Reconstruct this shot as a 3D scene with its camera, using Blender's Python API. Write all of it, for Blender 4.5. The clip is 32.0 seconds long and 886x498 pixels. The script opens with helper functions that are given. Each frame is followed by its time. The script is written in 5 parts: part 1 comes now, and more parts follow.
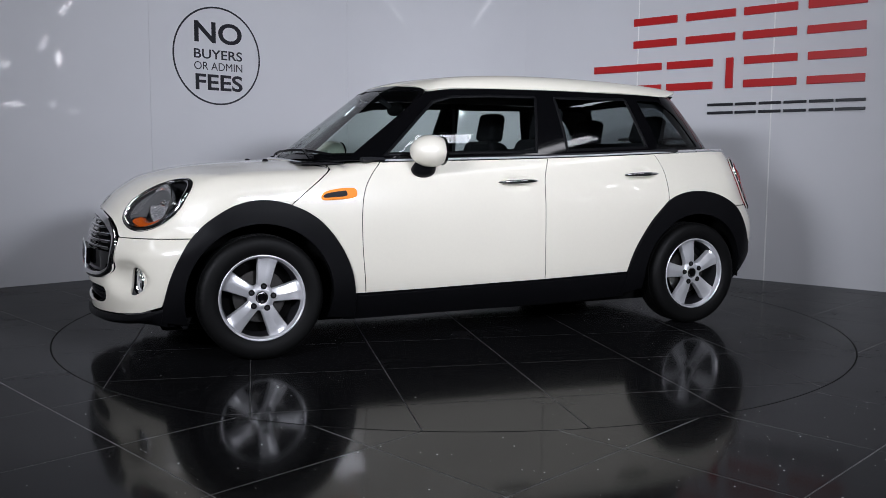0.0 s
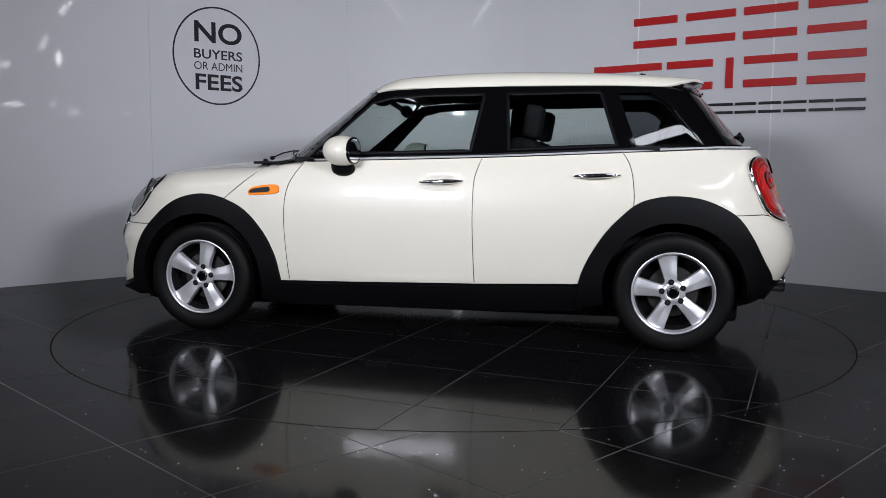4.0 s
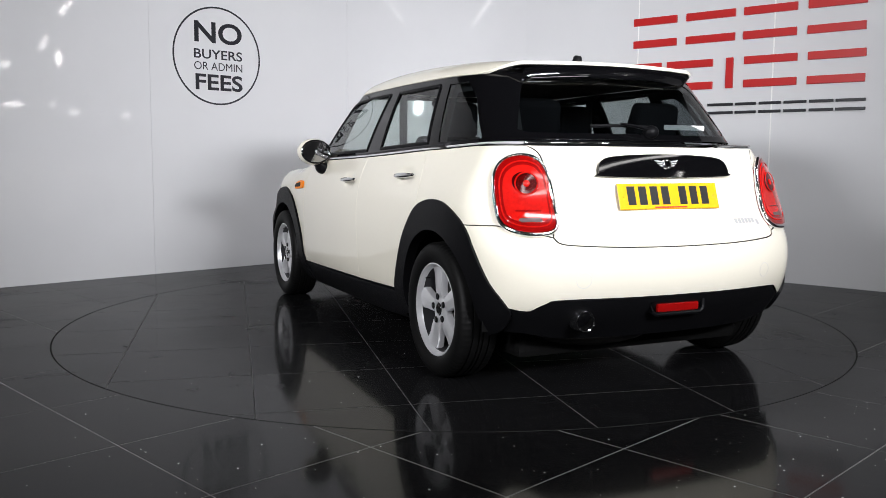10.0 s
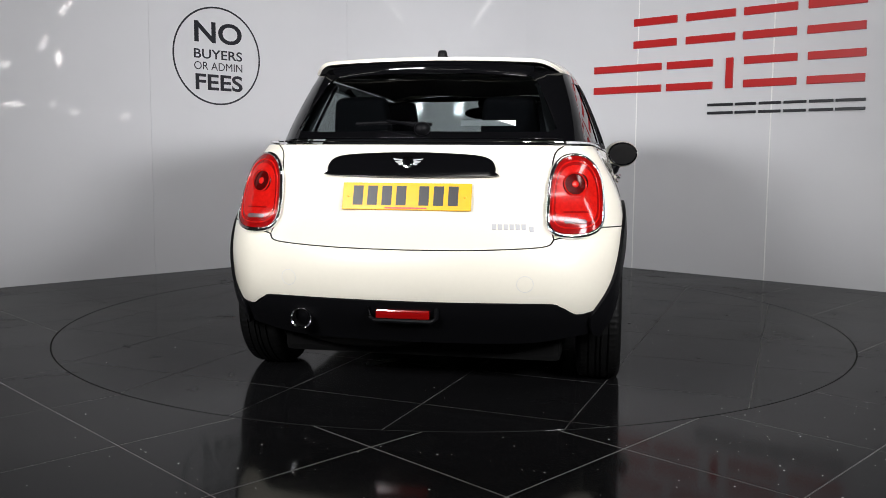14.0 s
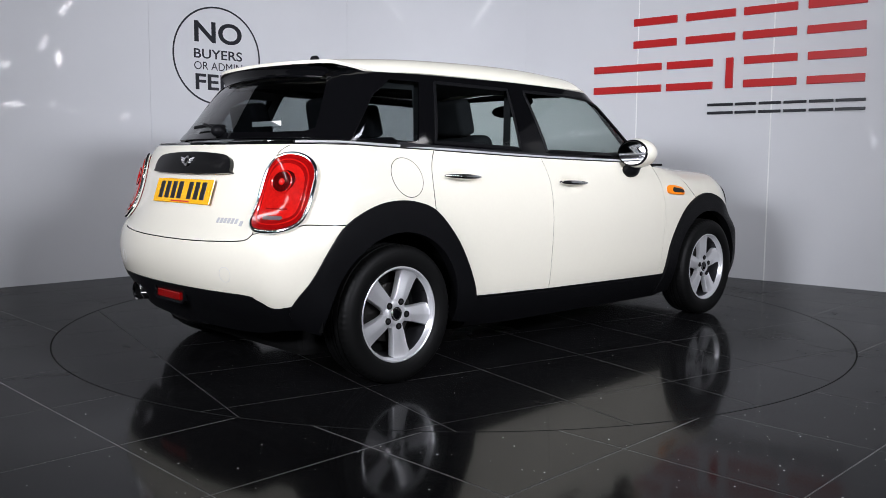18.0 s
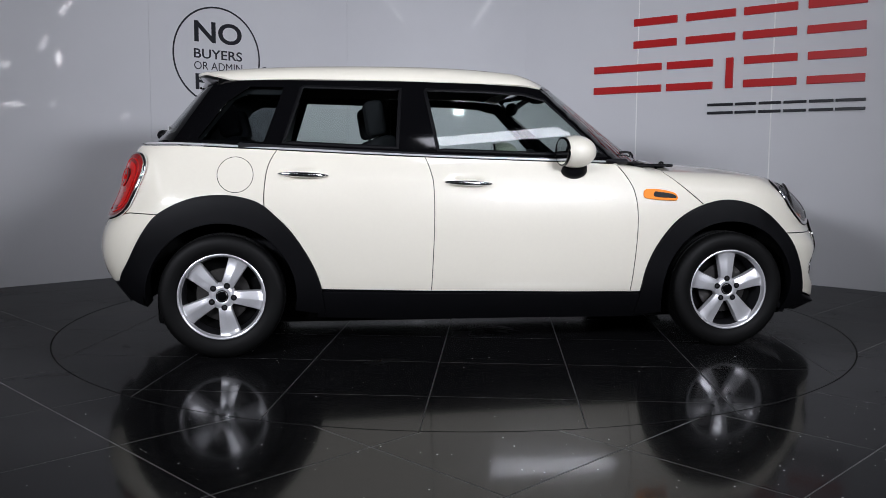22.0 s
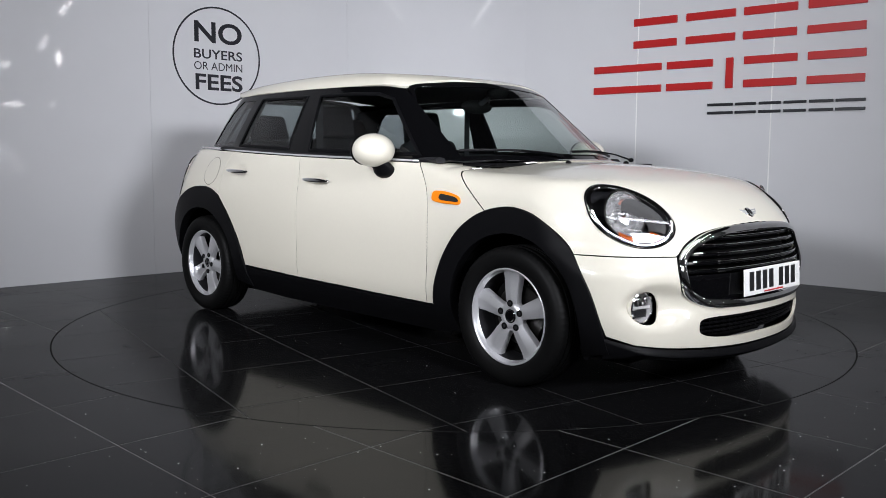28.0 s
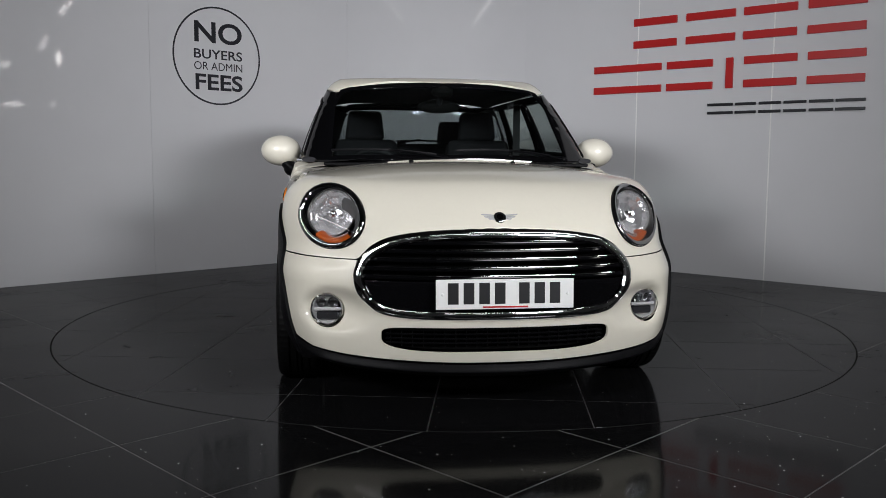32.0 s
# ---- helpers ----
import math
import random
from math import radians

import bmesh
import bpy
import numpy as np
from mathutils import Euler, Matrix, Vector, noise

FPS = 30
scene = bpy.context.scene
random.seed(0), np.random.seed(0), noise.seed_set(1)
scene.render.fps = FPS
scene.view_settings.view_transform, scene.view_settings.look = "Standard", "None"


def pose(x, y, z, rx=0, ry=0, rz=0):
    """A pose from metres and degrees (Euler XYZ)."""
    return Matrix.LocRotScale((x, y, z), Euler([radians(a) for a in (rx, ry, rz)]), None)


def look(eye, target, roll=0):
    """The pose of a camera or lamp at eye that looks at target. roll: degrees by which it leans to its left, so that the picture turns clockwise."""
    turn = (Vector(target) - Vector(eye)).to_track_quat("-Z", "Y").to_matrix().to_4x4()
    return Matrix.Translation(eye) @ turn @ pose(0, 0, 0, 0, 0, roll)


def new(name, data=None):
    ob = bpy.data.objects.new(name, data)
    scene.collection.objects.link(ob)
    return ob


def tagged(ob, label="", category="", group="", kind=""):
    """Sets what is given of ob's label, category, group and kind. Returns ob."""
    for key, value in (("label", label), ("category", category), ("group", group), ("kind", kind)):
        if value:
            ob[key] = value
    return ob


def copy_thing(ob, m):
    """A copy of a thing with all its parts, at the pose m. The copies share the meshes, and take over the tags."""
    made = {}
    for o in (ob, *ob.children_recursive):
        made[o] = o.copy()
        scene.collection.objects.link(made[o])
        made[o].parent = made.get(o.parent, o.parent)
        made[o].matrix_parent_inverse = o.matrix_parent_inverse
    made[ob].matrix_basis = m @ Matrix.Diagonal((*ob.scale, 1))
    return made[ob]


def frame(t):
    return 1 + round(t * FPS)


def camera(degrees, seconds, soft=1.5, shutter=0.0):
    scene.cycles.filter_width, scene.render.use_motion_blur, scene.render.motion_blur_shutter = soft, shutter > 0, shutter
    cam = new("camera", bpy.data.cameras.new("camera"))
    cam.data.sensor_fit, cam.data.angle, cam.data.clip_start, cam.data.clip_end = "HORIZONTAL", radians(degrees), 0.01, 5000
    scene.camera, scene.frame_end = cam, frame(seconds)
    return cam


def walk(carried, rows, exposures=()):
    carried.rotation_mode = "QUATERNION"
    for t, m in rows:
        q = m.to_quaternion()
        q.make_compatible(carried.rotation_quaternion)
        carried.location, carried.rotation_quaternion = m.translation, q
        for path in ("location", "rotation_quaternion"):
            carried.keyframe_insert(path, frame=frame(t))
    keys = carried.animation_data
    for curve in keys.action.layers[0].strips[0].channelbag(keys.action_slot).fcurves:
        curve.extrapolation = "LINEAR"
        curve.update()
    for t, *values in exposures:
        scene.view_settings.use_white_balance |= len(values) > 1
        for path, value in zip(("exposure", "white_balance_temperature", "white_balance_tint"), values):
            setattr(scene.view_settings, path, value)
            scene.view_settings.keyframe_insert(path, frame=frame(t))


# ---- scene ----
from mathutils import geometry

# ---------------------------------------------------------------- camera
TILT, HEIGHT = -5.87, 0.958
cam = camera(54.3, 32.0, soft=0.75)
VIEW = look((0, 0, HEIGHT), (0, math.cos(radians(TILT)), HEIGHT + math.sin(radians(TILT))), 0.38)
walk(cam, [(0, VIEW), (32, VIEW)], exposures=[(0, -0.89, 6000, 14), (1, -0.96, 6050, 14), (3, -1.02, 6100, 14), (6, -0.97, 6150, 14), (7, -0.77, 6250, 14), (8, -0.51, 6350, 13), (9, -0.20, 6400, 11), (11, -0.16, 6500, 11), (13, -0.36, 6550, 11), (14, -0.40, 6550, 11), (17, -0.36, 6200, 13), (18, -0.41, 6150, 13), (19, -0.51, 6050, 14), (20, -0.85, 6050, 14), (21, -0.94, 6100, 14), (23, -1.04, 6100, 14), (25, -0.97, 6050, 14), (28, -0.55, 6250, 12), (29, -0.62, 6300, 12), (30, -1.00, 6350, 11), (31, -1.02, 6400, 11), (32, -1.11, 6450, 11)])

# turntable: centre, radius, and the turning of the car on it
AX, AY, TABLE_R = 0.0575, 5.22, 2.24
CAR_X, CAR_Y = 0.021, -0.136


def heading(t):
    return 203.876 - 8.8458 * t - 0.0025445 * t * t


# ---------------------------------------------------------------- light
world = bpy.data.worlds.new("world")
scene.world = world
world.use_nodes = True
world.node_tree.nodes["Background"].inputs[0].default_value = (0.5, 0.55, 0.6, 1)
world.node_tree.nodes["Background"].inputs[1].default_value = 0.02


def area_lamp(name, eye, target, power, sx, sy, colour=(1, 1, 1), spread=180, roll=0):
    d = bpy.data.lights.new(name, "AREA")
    d.shape, d.size, d.size_y, d.energy, d.color = "RECTANGLE", sx, sy, power, colour
    d.spread = radians(spread)
    ob = new(name, d)
    ob.matrix_world = look(eye, target, roll)
    return ob


# Front pair guessed from the wall shadows, overhead strip from reflections; none is seen.
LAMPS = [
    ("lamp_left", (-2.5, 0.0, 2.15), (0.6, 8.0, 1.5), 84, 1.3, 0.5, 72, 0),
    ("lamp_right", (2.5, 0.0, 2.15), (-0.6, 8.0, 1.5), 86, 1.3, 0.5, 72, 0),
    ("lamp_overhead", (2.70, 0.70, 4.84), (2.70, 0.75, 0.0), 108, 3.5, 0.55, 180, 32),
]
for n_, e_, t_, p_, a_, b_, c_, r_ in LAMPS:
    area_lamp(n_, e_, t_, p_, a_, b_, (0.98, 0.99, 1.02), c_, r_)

# ---------------------------------------------------------------- materials


def material(name, colour, rough=0.5, metal=0.0, coat=0.0, spec=0.5, grain=0.0, scale=40.0, bump=0.0, wear=0.0, coords="Object", emit=0.0):
    m = bpy.data.materials.new(name)
    m.use_nodes = True
    nt = m.node_tree
    b = nt.nodes["Principled BSDF"]
    b.inputs["Base Color"].default_value = (*colour, 1)
    b.inputs["Roughness"].default_value = rough
    b.inputs["Metallic"].default_value = metal
    b.inputs["Coat Weight"].default_value = coat
    b.inputs["Coat Roughness"].default_value = 0.03
    b.inputs["Specular IOR Level"].default_value = spec
    if emit:
        b.inputs["Emission Color"].default_value = (*colour, 1)
        b.inputs["Emission Strength"].default_value = emit
    tc = nt.nodes.new("ShaderNodeTexCoord")
    if grain:
        n1 = nt.nodes.new("ShaderNodeTexNoise")
        n1.inputs["Scale"].default_value = scale
        n1.inputs["Detail"].default_value = 6
        n2 = nt.nodes.new("ShaderNodeTexNoise")
        n2.inputs["Scale"].default_value = scale * 0.06
        n2.inputs["Detail"].default_value = 4
        mix = nt.nodes.new("ShaderNodeMath")
        mix.operation = "ADD"
        ramp = nt.nodes.new("ShaderNodeMapRange")
        ramp.inputs["From Min"].default_value = 0.6
        ramp.inputs["From Max"].default_value = 1.4
        ramp.inputs["To Min"].default_value = 1 - grain
        ramp.inputs["To Max"].default_value = 1 + grain
        mul = nt.nodes.new("ShaderNodeVectorMath")
        mul.operation = "SCALE"
        mul.inputs[0].default_value = colour
        for n in (n1, n2):
            nt.links.new(tc.outputs[coords], n.inputs["Vector"])
        nt.links.new(n1.outputs["Fac"], mix.inputs[0])
        nt.links.new(n2.outputs["Fac"], mix.inputs[1])
        nt.links.new(mix.outputs[0], ramp.inputs["Value"])
        nt.links.new(ramp.outputs[0], mul.inputs["Scale"])
        nt.links.new(mul.outputs[0], b.inputs["Base Color"])
        if wear:
            r2 = nt.nodes.new("ShaderNodeMapRange")
            r2.inputs["From Min"].default_value = 0.35
            r2.inputs["From Max"].default_value = 0.7
            r2.inputs["To Min"].default_value = max(0.0, rough - wear)
            r2.inputs["To Max"].default_value = rough + wear
            nt.links.new(n2.outputs["Fac"], r2.inputs["Value"])
            nt.links.new(r2.outputs[0], b.inputs["Roughness"])
    if bump:
        n3 = nt.nodes.new("ShaderNodeTexNoise")
        n3.inputs["Scale"].default_value = scale * 2
        n3.inputs["Detail"].default_value = 3
        bp = nt.nodes.new("ShaderNodeBump")
        bp.inputs["Strength"].default_value = bump
        bp.inputs["Distance"].default_value = 0.002
        nt.links.new(tc.outputs[coords], n3.inputs["Vector"])
        nt.links.new(n3.outputs["Fac"], bp.inputs["Height"])
        nt.links.new(bp.outputs[0], b.inputs["Normal"])
    return m


def glass(name, tint, gloss=0.0):
    """Thin pane: clear tinted body with a Fresnel reflection."""
    m = bpy.data.materials.new(name)
    m.use_nodes = True
    nt = m.node_tree
    nt.nodes.clear()
    out = nt.nodes.new("ShaderNodeOutputMaterial")
    tr = nt.nodes.new("ShaderNodeBsdfTransparent")
    tr.inputs[0].default_value = (*tint, 1)
    gl = nt.nodes.new("ShaderNodeBsdfGlossy")
    gl.inputs["Roughness"].default_value = gloss
    lw = nt.nodes.new("ShaderNodeLayerWeight")
    lw.inputs["Blend"].default_value = 0.5
    pw = nt.nodes.new("ShaderNodeMath")
    pw.operation = "POWER"
    pw.inputs[1].default_value = 4.0
    fr = nt.nodes.new("ShaderNodeMath")
    fr.operation = "MULTIPLY_ADD"
    fr.inputs[1].default_value, fr.inputs[2].default_value = 0.9, 0.07
    nt.links.new(lw.outputs["Facing"], pw.inputs[0])
    nt.links.new(pw.outputs[0], fr.inputs[0])
    mx = nt.nodes.new("ShaderNodeMixShader")
    nt.links.new(fr.outputs[0], mx.inputs[0])
    nt.links.new(tr.outputs[0], mx.inputs[1])
    nt.links.new(gl.outputs[0], mx.inputs[2])
    nt.links.new(mx.outputs[0], out.inputs[0])
    return m


M = {
    "paint": material("white_paint", (0.650, 0.618, 0.524), 0.3, 0, 1.0, spec=0.25, grain=0.015, scale=60),
    "black_gloss": material("black_gloss", (0.0022, 0.0022, 0.0026), 0.06, 0, 0.0, spec=0.42),
    "plastic": material("black_plastic", (0.0034, 0.0034, 0.0040), 0.42, spec=0.085, grain=0.15, scale=300, bump=0.25),
    "liner": material("black_liner", (0.0030, 0.0030, 0.0030), 0.85, spec=0.08, grain=0.2, scale=120),
    "rubber": material("rubber", (0.0025, 0.0025, 0.0025), 0.55, spec=0.14, grain=0.2, scale=150, bump=0.2),
    "alloy": material("alloy", (0.64, 0.64, 0.655), 0.31, 0.6, 0.3, grain=0.05, scale=200),
    "alloy_dark": material("alloy_dark", (0.028, 0.028, 0.031), 0.45, 0.6, grain=0.2, scale=80),
    "chrome": material("chrome", (0.90, 0.90, 0.91), 0.06, 1.0),
    "steel": material("brushed_steel", (0.07, 0.067, 0.064), 0.4, 1.0, grain=0.2, scale=90),
    "fabric": material("seat_cloth", (0.011, 0.011, 0.0125), 0.9, spec=0.1, grain=0.3, scale=220, bump=0.6),
    "trim": material("cabin_trim", (0.016, 0.016, 0.018), 0.65, spec=0.2, grain=0.15, scale=120, bump=0.2),
    "headliner": material("headliner", (0.06, 0.06, 0.06), 0.95, grain=0.1, scale=150),
    "trim_grey": material("grey_trim", (0.06, 0.06, 0.06), 0.8, grain=0.1, scale=150),
    "red": material("red_lens", (0.19, 0.002, 0.002), 0.1, 0, 0.8, grain=0.12, scale=90),
    "red_dark": material("dark_red_lens", (0.05, 0.001, 0.001), 0.08, 0, 0.4),
    "red_bright": material("bright_red_lens", (0.42, 0.006, 0.004), 0.12, 0, 0.8, grain=0.3, scale=70),
    "amber": material("amber_lens", (0.80, 0.22, 0.006), 0.42, 0, 0.0, spec=0.15),
    "amber_dim": material("amber_reflector", (0.34, 0.060, 0.005), 0.12, 0, 1.0),
    "clear": material("frosted_lens", (0.8, 0.8, 0.8), 0.12, 0.4, 1.0),
    "yellow": material("yellow_plate", (0.72, 0.37, 0.008), 0.25, grain=0.03, scale=60),
    "strip": material("lamp_strip", (0.12, 0.085, 0.085), 0.15, 0.2, 0.6),
    "white": material("white_plate", (0.80, 0.80, 0.78), 0.25, grain=0.02, scale=60),
    "ink": material("black_ink", (0.01, 0.01, 0.011), 0.4),
    "wall": material("wall_panel", (0.60, 0.60, 0.61), 0.022, 0, 0.0, spec=0.3, grain=0.02, scale=3, coords="Object"),
    "grout": material("grout", (0.21, 0.21, 0.205), 0.5, spec=0.06, grain=0.2, scale=40),
    "ring": material("turntable_gap", (0.022, 0.022, 0.022), 0.9, spec=0.0),
    "sign_red": material("sign_red", (0.44, 0.012, 0.012), 0.35, grain=0.04, scale=30),
    "sign_black": material("sign_black", (0.012, 0.013, 0.016), 0.35, grain=0.1, scale=30),
    "decal": material("decal_black", (0.012, 0.013, 0.018), 0.35, grain=0.1, scale=30),
    "dust": material("dust", (0.7, 0.7, 0.68), 0.9),
    "hall": material("hall_paint", (0.085, 0.085, 0.088), 0.8, grain=0.15, scale=4),
    "hall_dark": material("hall_ceiling", (0.05, 0.05, 0.052), 0.85, grain=0.15, scale=4),
    "tube": material("lamp_tube", (1.0, 0.98, 0.95), 0.4, emit=12.0),
    "spot": material("spot_lens", (1.0, 0.98, 0.95), 0.4, emit=40.0),
    "pane": material("glowing_pane", (0.95, 0.98, 1.0), 0.5, emit=2.5),
    "casing": material("lamp_casing", (0.5, 0.5, 0.5), 0.5),
    "glass": glass("clear_glass", (0.80, 0.86, 0.84)),
    "glass_screen": glass("screen_glass", (0.70, 0.76, 0.74)),
    "glass_dark": glass("privacy_glass", (0.34, 0.37, 0.38)),
    "lens": glass("lamp_lens", (0.93, 0.93, 0.93)),
    # Paler half-metal chrome: bright reflections it lacks are put into the base colour.
    "silver": material("brightened_chrome", (0.75, 0.75, 0.76), 0.2, 0.5, 0.5),
    "bowl": material("lamp_bowl", (0.84, 0.84, 0.85), 0.09, 0.80),
    "mirror": material("mirror_glass", (0.9, 0.9, 0.9), 0.01, 1.0),
    "blue": material("blue_tint", (0.02, 0.05, 0.2), 0.3),
}


def tile_material():
    """Dark polished porcelain: slight cloud, smears of dust that vary the gloss, a little tone shift from tile to tile."""
    m = material("floor_tile", (0.0062, 0.0062, 0.0066), 0.22, spec=0.005, grain=0.25, scale=14)
    nt = m.node_tree
    b = nt.nodes["Principled BSDF"]
    # a polished glaze over the hazier body, stronger at a shallow view
    gl = nt.nodes.new("ShaderNodeBsdfGlossy")
    gl.inputs["Roughness"].default_value = 0.085
    lw = nt.nodes.new("ShaderNodeLayerWeight")
    lw.inputs["Blend"].default_value = 0.5
    pw = nt.nodes.new("ShaderNodeMath")
    pw.operation = "POWER"
    pw.inputs[1].default_value = 5.0
    fr = nt.nodes.new("ShaderNodeMath")
    fr.operation = "MULTIPLY_ADD"
    fr.inputs[1].default_value, fr.inputs[2].default_value = 0.26, 0.042
    mx = nt.nodes.new("ShaderNodeMixShader")
    nt.links.new(lw.outputs["Facing"], pw.inputs[0])
    nt.links.new(pw.outputs[0], fr.inputs[0])
    nt.links.new(fr.outputs[0], mx.inputs[0])
    nt.links.new(b.outputs[0], mx.inputs[1])
    nt.links.new(gl.outputs[0], mx.inputs[2])
    nt.links.new(mx.outputs[0], nt.nodes["Material Output"].inputs[0])
    geo = nt.nodes.new("ShaderNodeNewGeometry")
    n = nt.nodes.new("ShaderNodeTexNoise")
    n.inputs["Scale"].default_value = 1.7
    n.inputs["Detail"].default_value = 7
    n.inputs["Roughness"].default_value = 0.65
    n.inputs["Distortion"].default_value = 0.6
    nt.links.new(geo.outputs["Position"], n.inputs["Vector"])
    r = nt.nodes.new("ShaderNodeMapRange")
    r.inputs["From Min"].default_value = 0.35
    r.inputs["From Max"].default_value = 0.75
    r.inputs["To Min"].default_value = 0.17
    r.inputs["To Max"].default_value = 0.32
    nt.links.new(n.outputs["Fac"], r.inputs["Value"])
    nt.links.new(r.outputs[0], b.inputs["Roughness"])
    # thin film of dust in wiped patches
    n2 = nt.nodes.new("ShaderNodeTexNoise")
    n2.inputs["Scale"].default_value = 2.6
    n2.inputs["Detail"].default_value = 8
    n2.inputs["Roughness"].default_value = 0.72
    n2.inputs["Distortion"].default_value = 1.2
    nt.links.new(geo.outputs["Position"], n2.inputs["Vector"])
    film = nt.nodes.new("ShaderNodeMapRange")
    film.inputs["From Min"].default_value = 0.60
    film.inputs["From Max"].default_value = 0.80
    film.inputs["To Max"].default_value = 0.006
    nt.links.new(n2.outputs["Fac"], film.inputs["Value"])
    add = nt.nodes.new("ShaderNodeVectorMath")
    add.operation = "ADD"
    nt.links.new(b.inputs["Base Color"].links[0].from_socket, add.inputs[0])
    nt.links.new(film.outputs[0], add.inputs[1])
    nt.links.new(add.outputs[0], b.inputs["Base Color"])
    return m


M["tile"] = tile_material()

# ---------------------------------------------------------------- small builders


def mesh_of(name, verts, faces, mat, smooth=False, normals=None):
    me = bpy.data.meshes.new(name)
    me.from_pydata([tuple(map(float, v)) for v in verts], [], [tuple(map(int, f)) for f in faces])
    me.materials.append(mat)
    if smooth:
        me.polygons.foreach_set("use_smooth", [True] * len(me.polygons))
    me.update()
    if normals is not None:
        me.normals_split_custom_set_from_vertices([tuple(map(float, n)) for n in normals])
    return me


def put(name, me, parent=None, label="", m=None):
    ob = new(name, me)
    if parent is not None:
        ob.parent = parent
    if m is not None:
        ob.matrix_basis = m
    if label:
        tagged(ob, label)
    return ob


def part(name, bm, mat, parent, label="", smooth=False, m=None):
    me = bpy.data.meshes.new(name)
    bmesh.ops.recalc_face_normals(bm, faces=bm.faces)
    bm.to_mesh(me)
    bm.free()
    me.materials.append(mat)
    if smooth:
        me.polygons.foreach_set("use_smooth", [True] * len(me.polygons))
        me.set_sharp_from_angle(angle=radians(38))
    return put(name, me, parent, label, m)


def box(sx, sy, sz, bevel=0.0, seg=2, at=(0, 0, 0)):
    bm = bmesh.new()
    bmesh.ops.create_cube(bm, size=1.0)
    bmesh.ops.scale(bm, vec=(sx, sy, sz), verts=bm.verts)
    if bevel:
        bmesh.ops.bevel(bm, geom=bm.edges[:], offset=bevel, segments=seg, affect="EDGES", profile=0.6)
    bmesh.ops.translate(bm, vec=at, verts=bm.verts)
    return bm


def lathe(profile, n=48, axis="y", close=False):
    """Revolve (r, h) pairs about an axis; h runs along it."""
    bm = bmesh.new()
    rings = []
    for k in range(n):
        a = 2 * math.pi * k / n
        ring = []
        for r, h in profile:
            c, s = r * math.cos(a), r * math.sin(a)
            ring.append(bm.verts.new({"y": (c, h, s), "x": (h, c, s), "z": (c, s, h)}[axis]))
        rings.append(ring)
    m = len(profile)
    for k in range(n):
        a, b = rings[k], rings[(k + 1) % n]
        for i in range(m if close else m - 1):
            j = (i + 1) % m
            bm.faces.new((a[i], a[j], b[j], b[i]))
    bmesh.ops.remove_doubles(bm, verts=bm.verts, dist=1e-5)
    return bm


def sweep(path, rx, ry=None, n=8, closed=False, ups=None):
    """A tube with an elliptic section along 3D points."""
    ry = ry or rx
    P = [Vector(p) for p in path]
    bm = bmesh.new()
    rings = []
    N = len(P)
    for i, p in enumerate(P):
        a = P[(i - 1) % N] if (closed or i) else P[i]
        b = P[(i + 1) % N] if (closed or i < N - 1) else P[i]
        t = (b - a).normalized()
        up = Vector(ups[i]) if ups is not None else Vector((0, 0, 1))
        s = t.cross(up)
        if s.length < 1e-6:
            s = t.cross(Vector((0, 1, 0)))
        s.normalize()
        u = s.cross(t).normalized()
        rings.append([bm.verts.new(p + s * rx * math.cos(2 * math.pi * k / n) + u * ry * math.sin(2 * math.pi * k / n)) for k in range(n)])
    for i in range(N if closed else N - 1):
        a, b = rings[i], rings[(i + 1) % N]
        for k in range(n):
            bm.faces.new((a[k], a[(k + 1) % n], b[(k + 1) % n], b[k]))
    if not closed:
        bm.faces.new(rings[0][::-1])
        bm.faces.new(rings[-1])
    return bm


def prism(points, y0, y1, axis="y", bevel=0.0):
    """A plate of a 2D outline, from y0 to y1 along an axis."""
    bm = bmesh.new()
    mk = {"y": lambda a, b, h: (a, h, b), "x": lambda a, b, h: (h, a, b), "z": lambda a, b, h: (a, b, h)}[axis]
    lo = [bm.verts.new(mk(a, b, y0)) for a, b in points]
    hi = [bm.verts.new(mk(a, b, y1)) for a, b in points]
    bm.faces.new(lo)
    bm.faces.new(hi[::-1])
    for i in range(len(points)):
        j = (i + 1) % len(points)
        bm.faces.new((lo[i], hi[i], hi[j], lo[j]))
    if bevel:
        bmesh.ops.recalc_face_normals(bm, faces=bm.faces)
        ed = [e for e in bm.edges if e.calc_face_angle(0) > 0.6]
        bmesh.ops.bevel(bm, geom=ed, offset=bevel, segments=2, affect="EDGES")
    return bm


def ellipsoid(sx, sy, sz, at=(0, 0, 0), u=24, v=14):
    bm = bmesh.new()
    bmesh.ops.create_uvsphere(bm, u_segments=u, v_segments=v, radius=1.0)
    bmesh.ops.scale(bm, vec=(sx, sy, sz), verts=bm.verts)
    bmesh.ops.translate(bm, vec=at, verts=bm.verts)
    return bm


def soft(points, per=6, closed=False):
    """Catmull-Rom through points."""
    P = np.array(points, float)
    n = len(P)
    out = []
    for i in range(n if closed else n - 1):
        if closed:
            a, b, c, d = P[(i - 1) % n], P[i], P[(i + 1) % n], P[(i + 2) % n]
        else:
            b, c = P[i], P[i + 1]
            a = P[i - 1] if i else 2 * b - c
            d = P[i + 2] if i + 2 < n else 2 * c - b
        for k in range(per):
            t = k / per
            out.append(0.5 * (2 * b + (c - a) * t + (2 * a - 5 * b + 4 * c - d) * t * t + (3 * b - a - 3 * c + d) * t ** 3))
    if not closed:
        out.append(P[-1])
    return np.array(out)


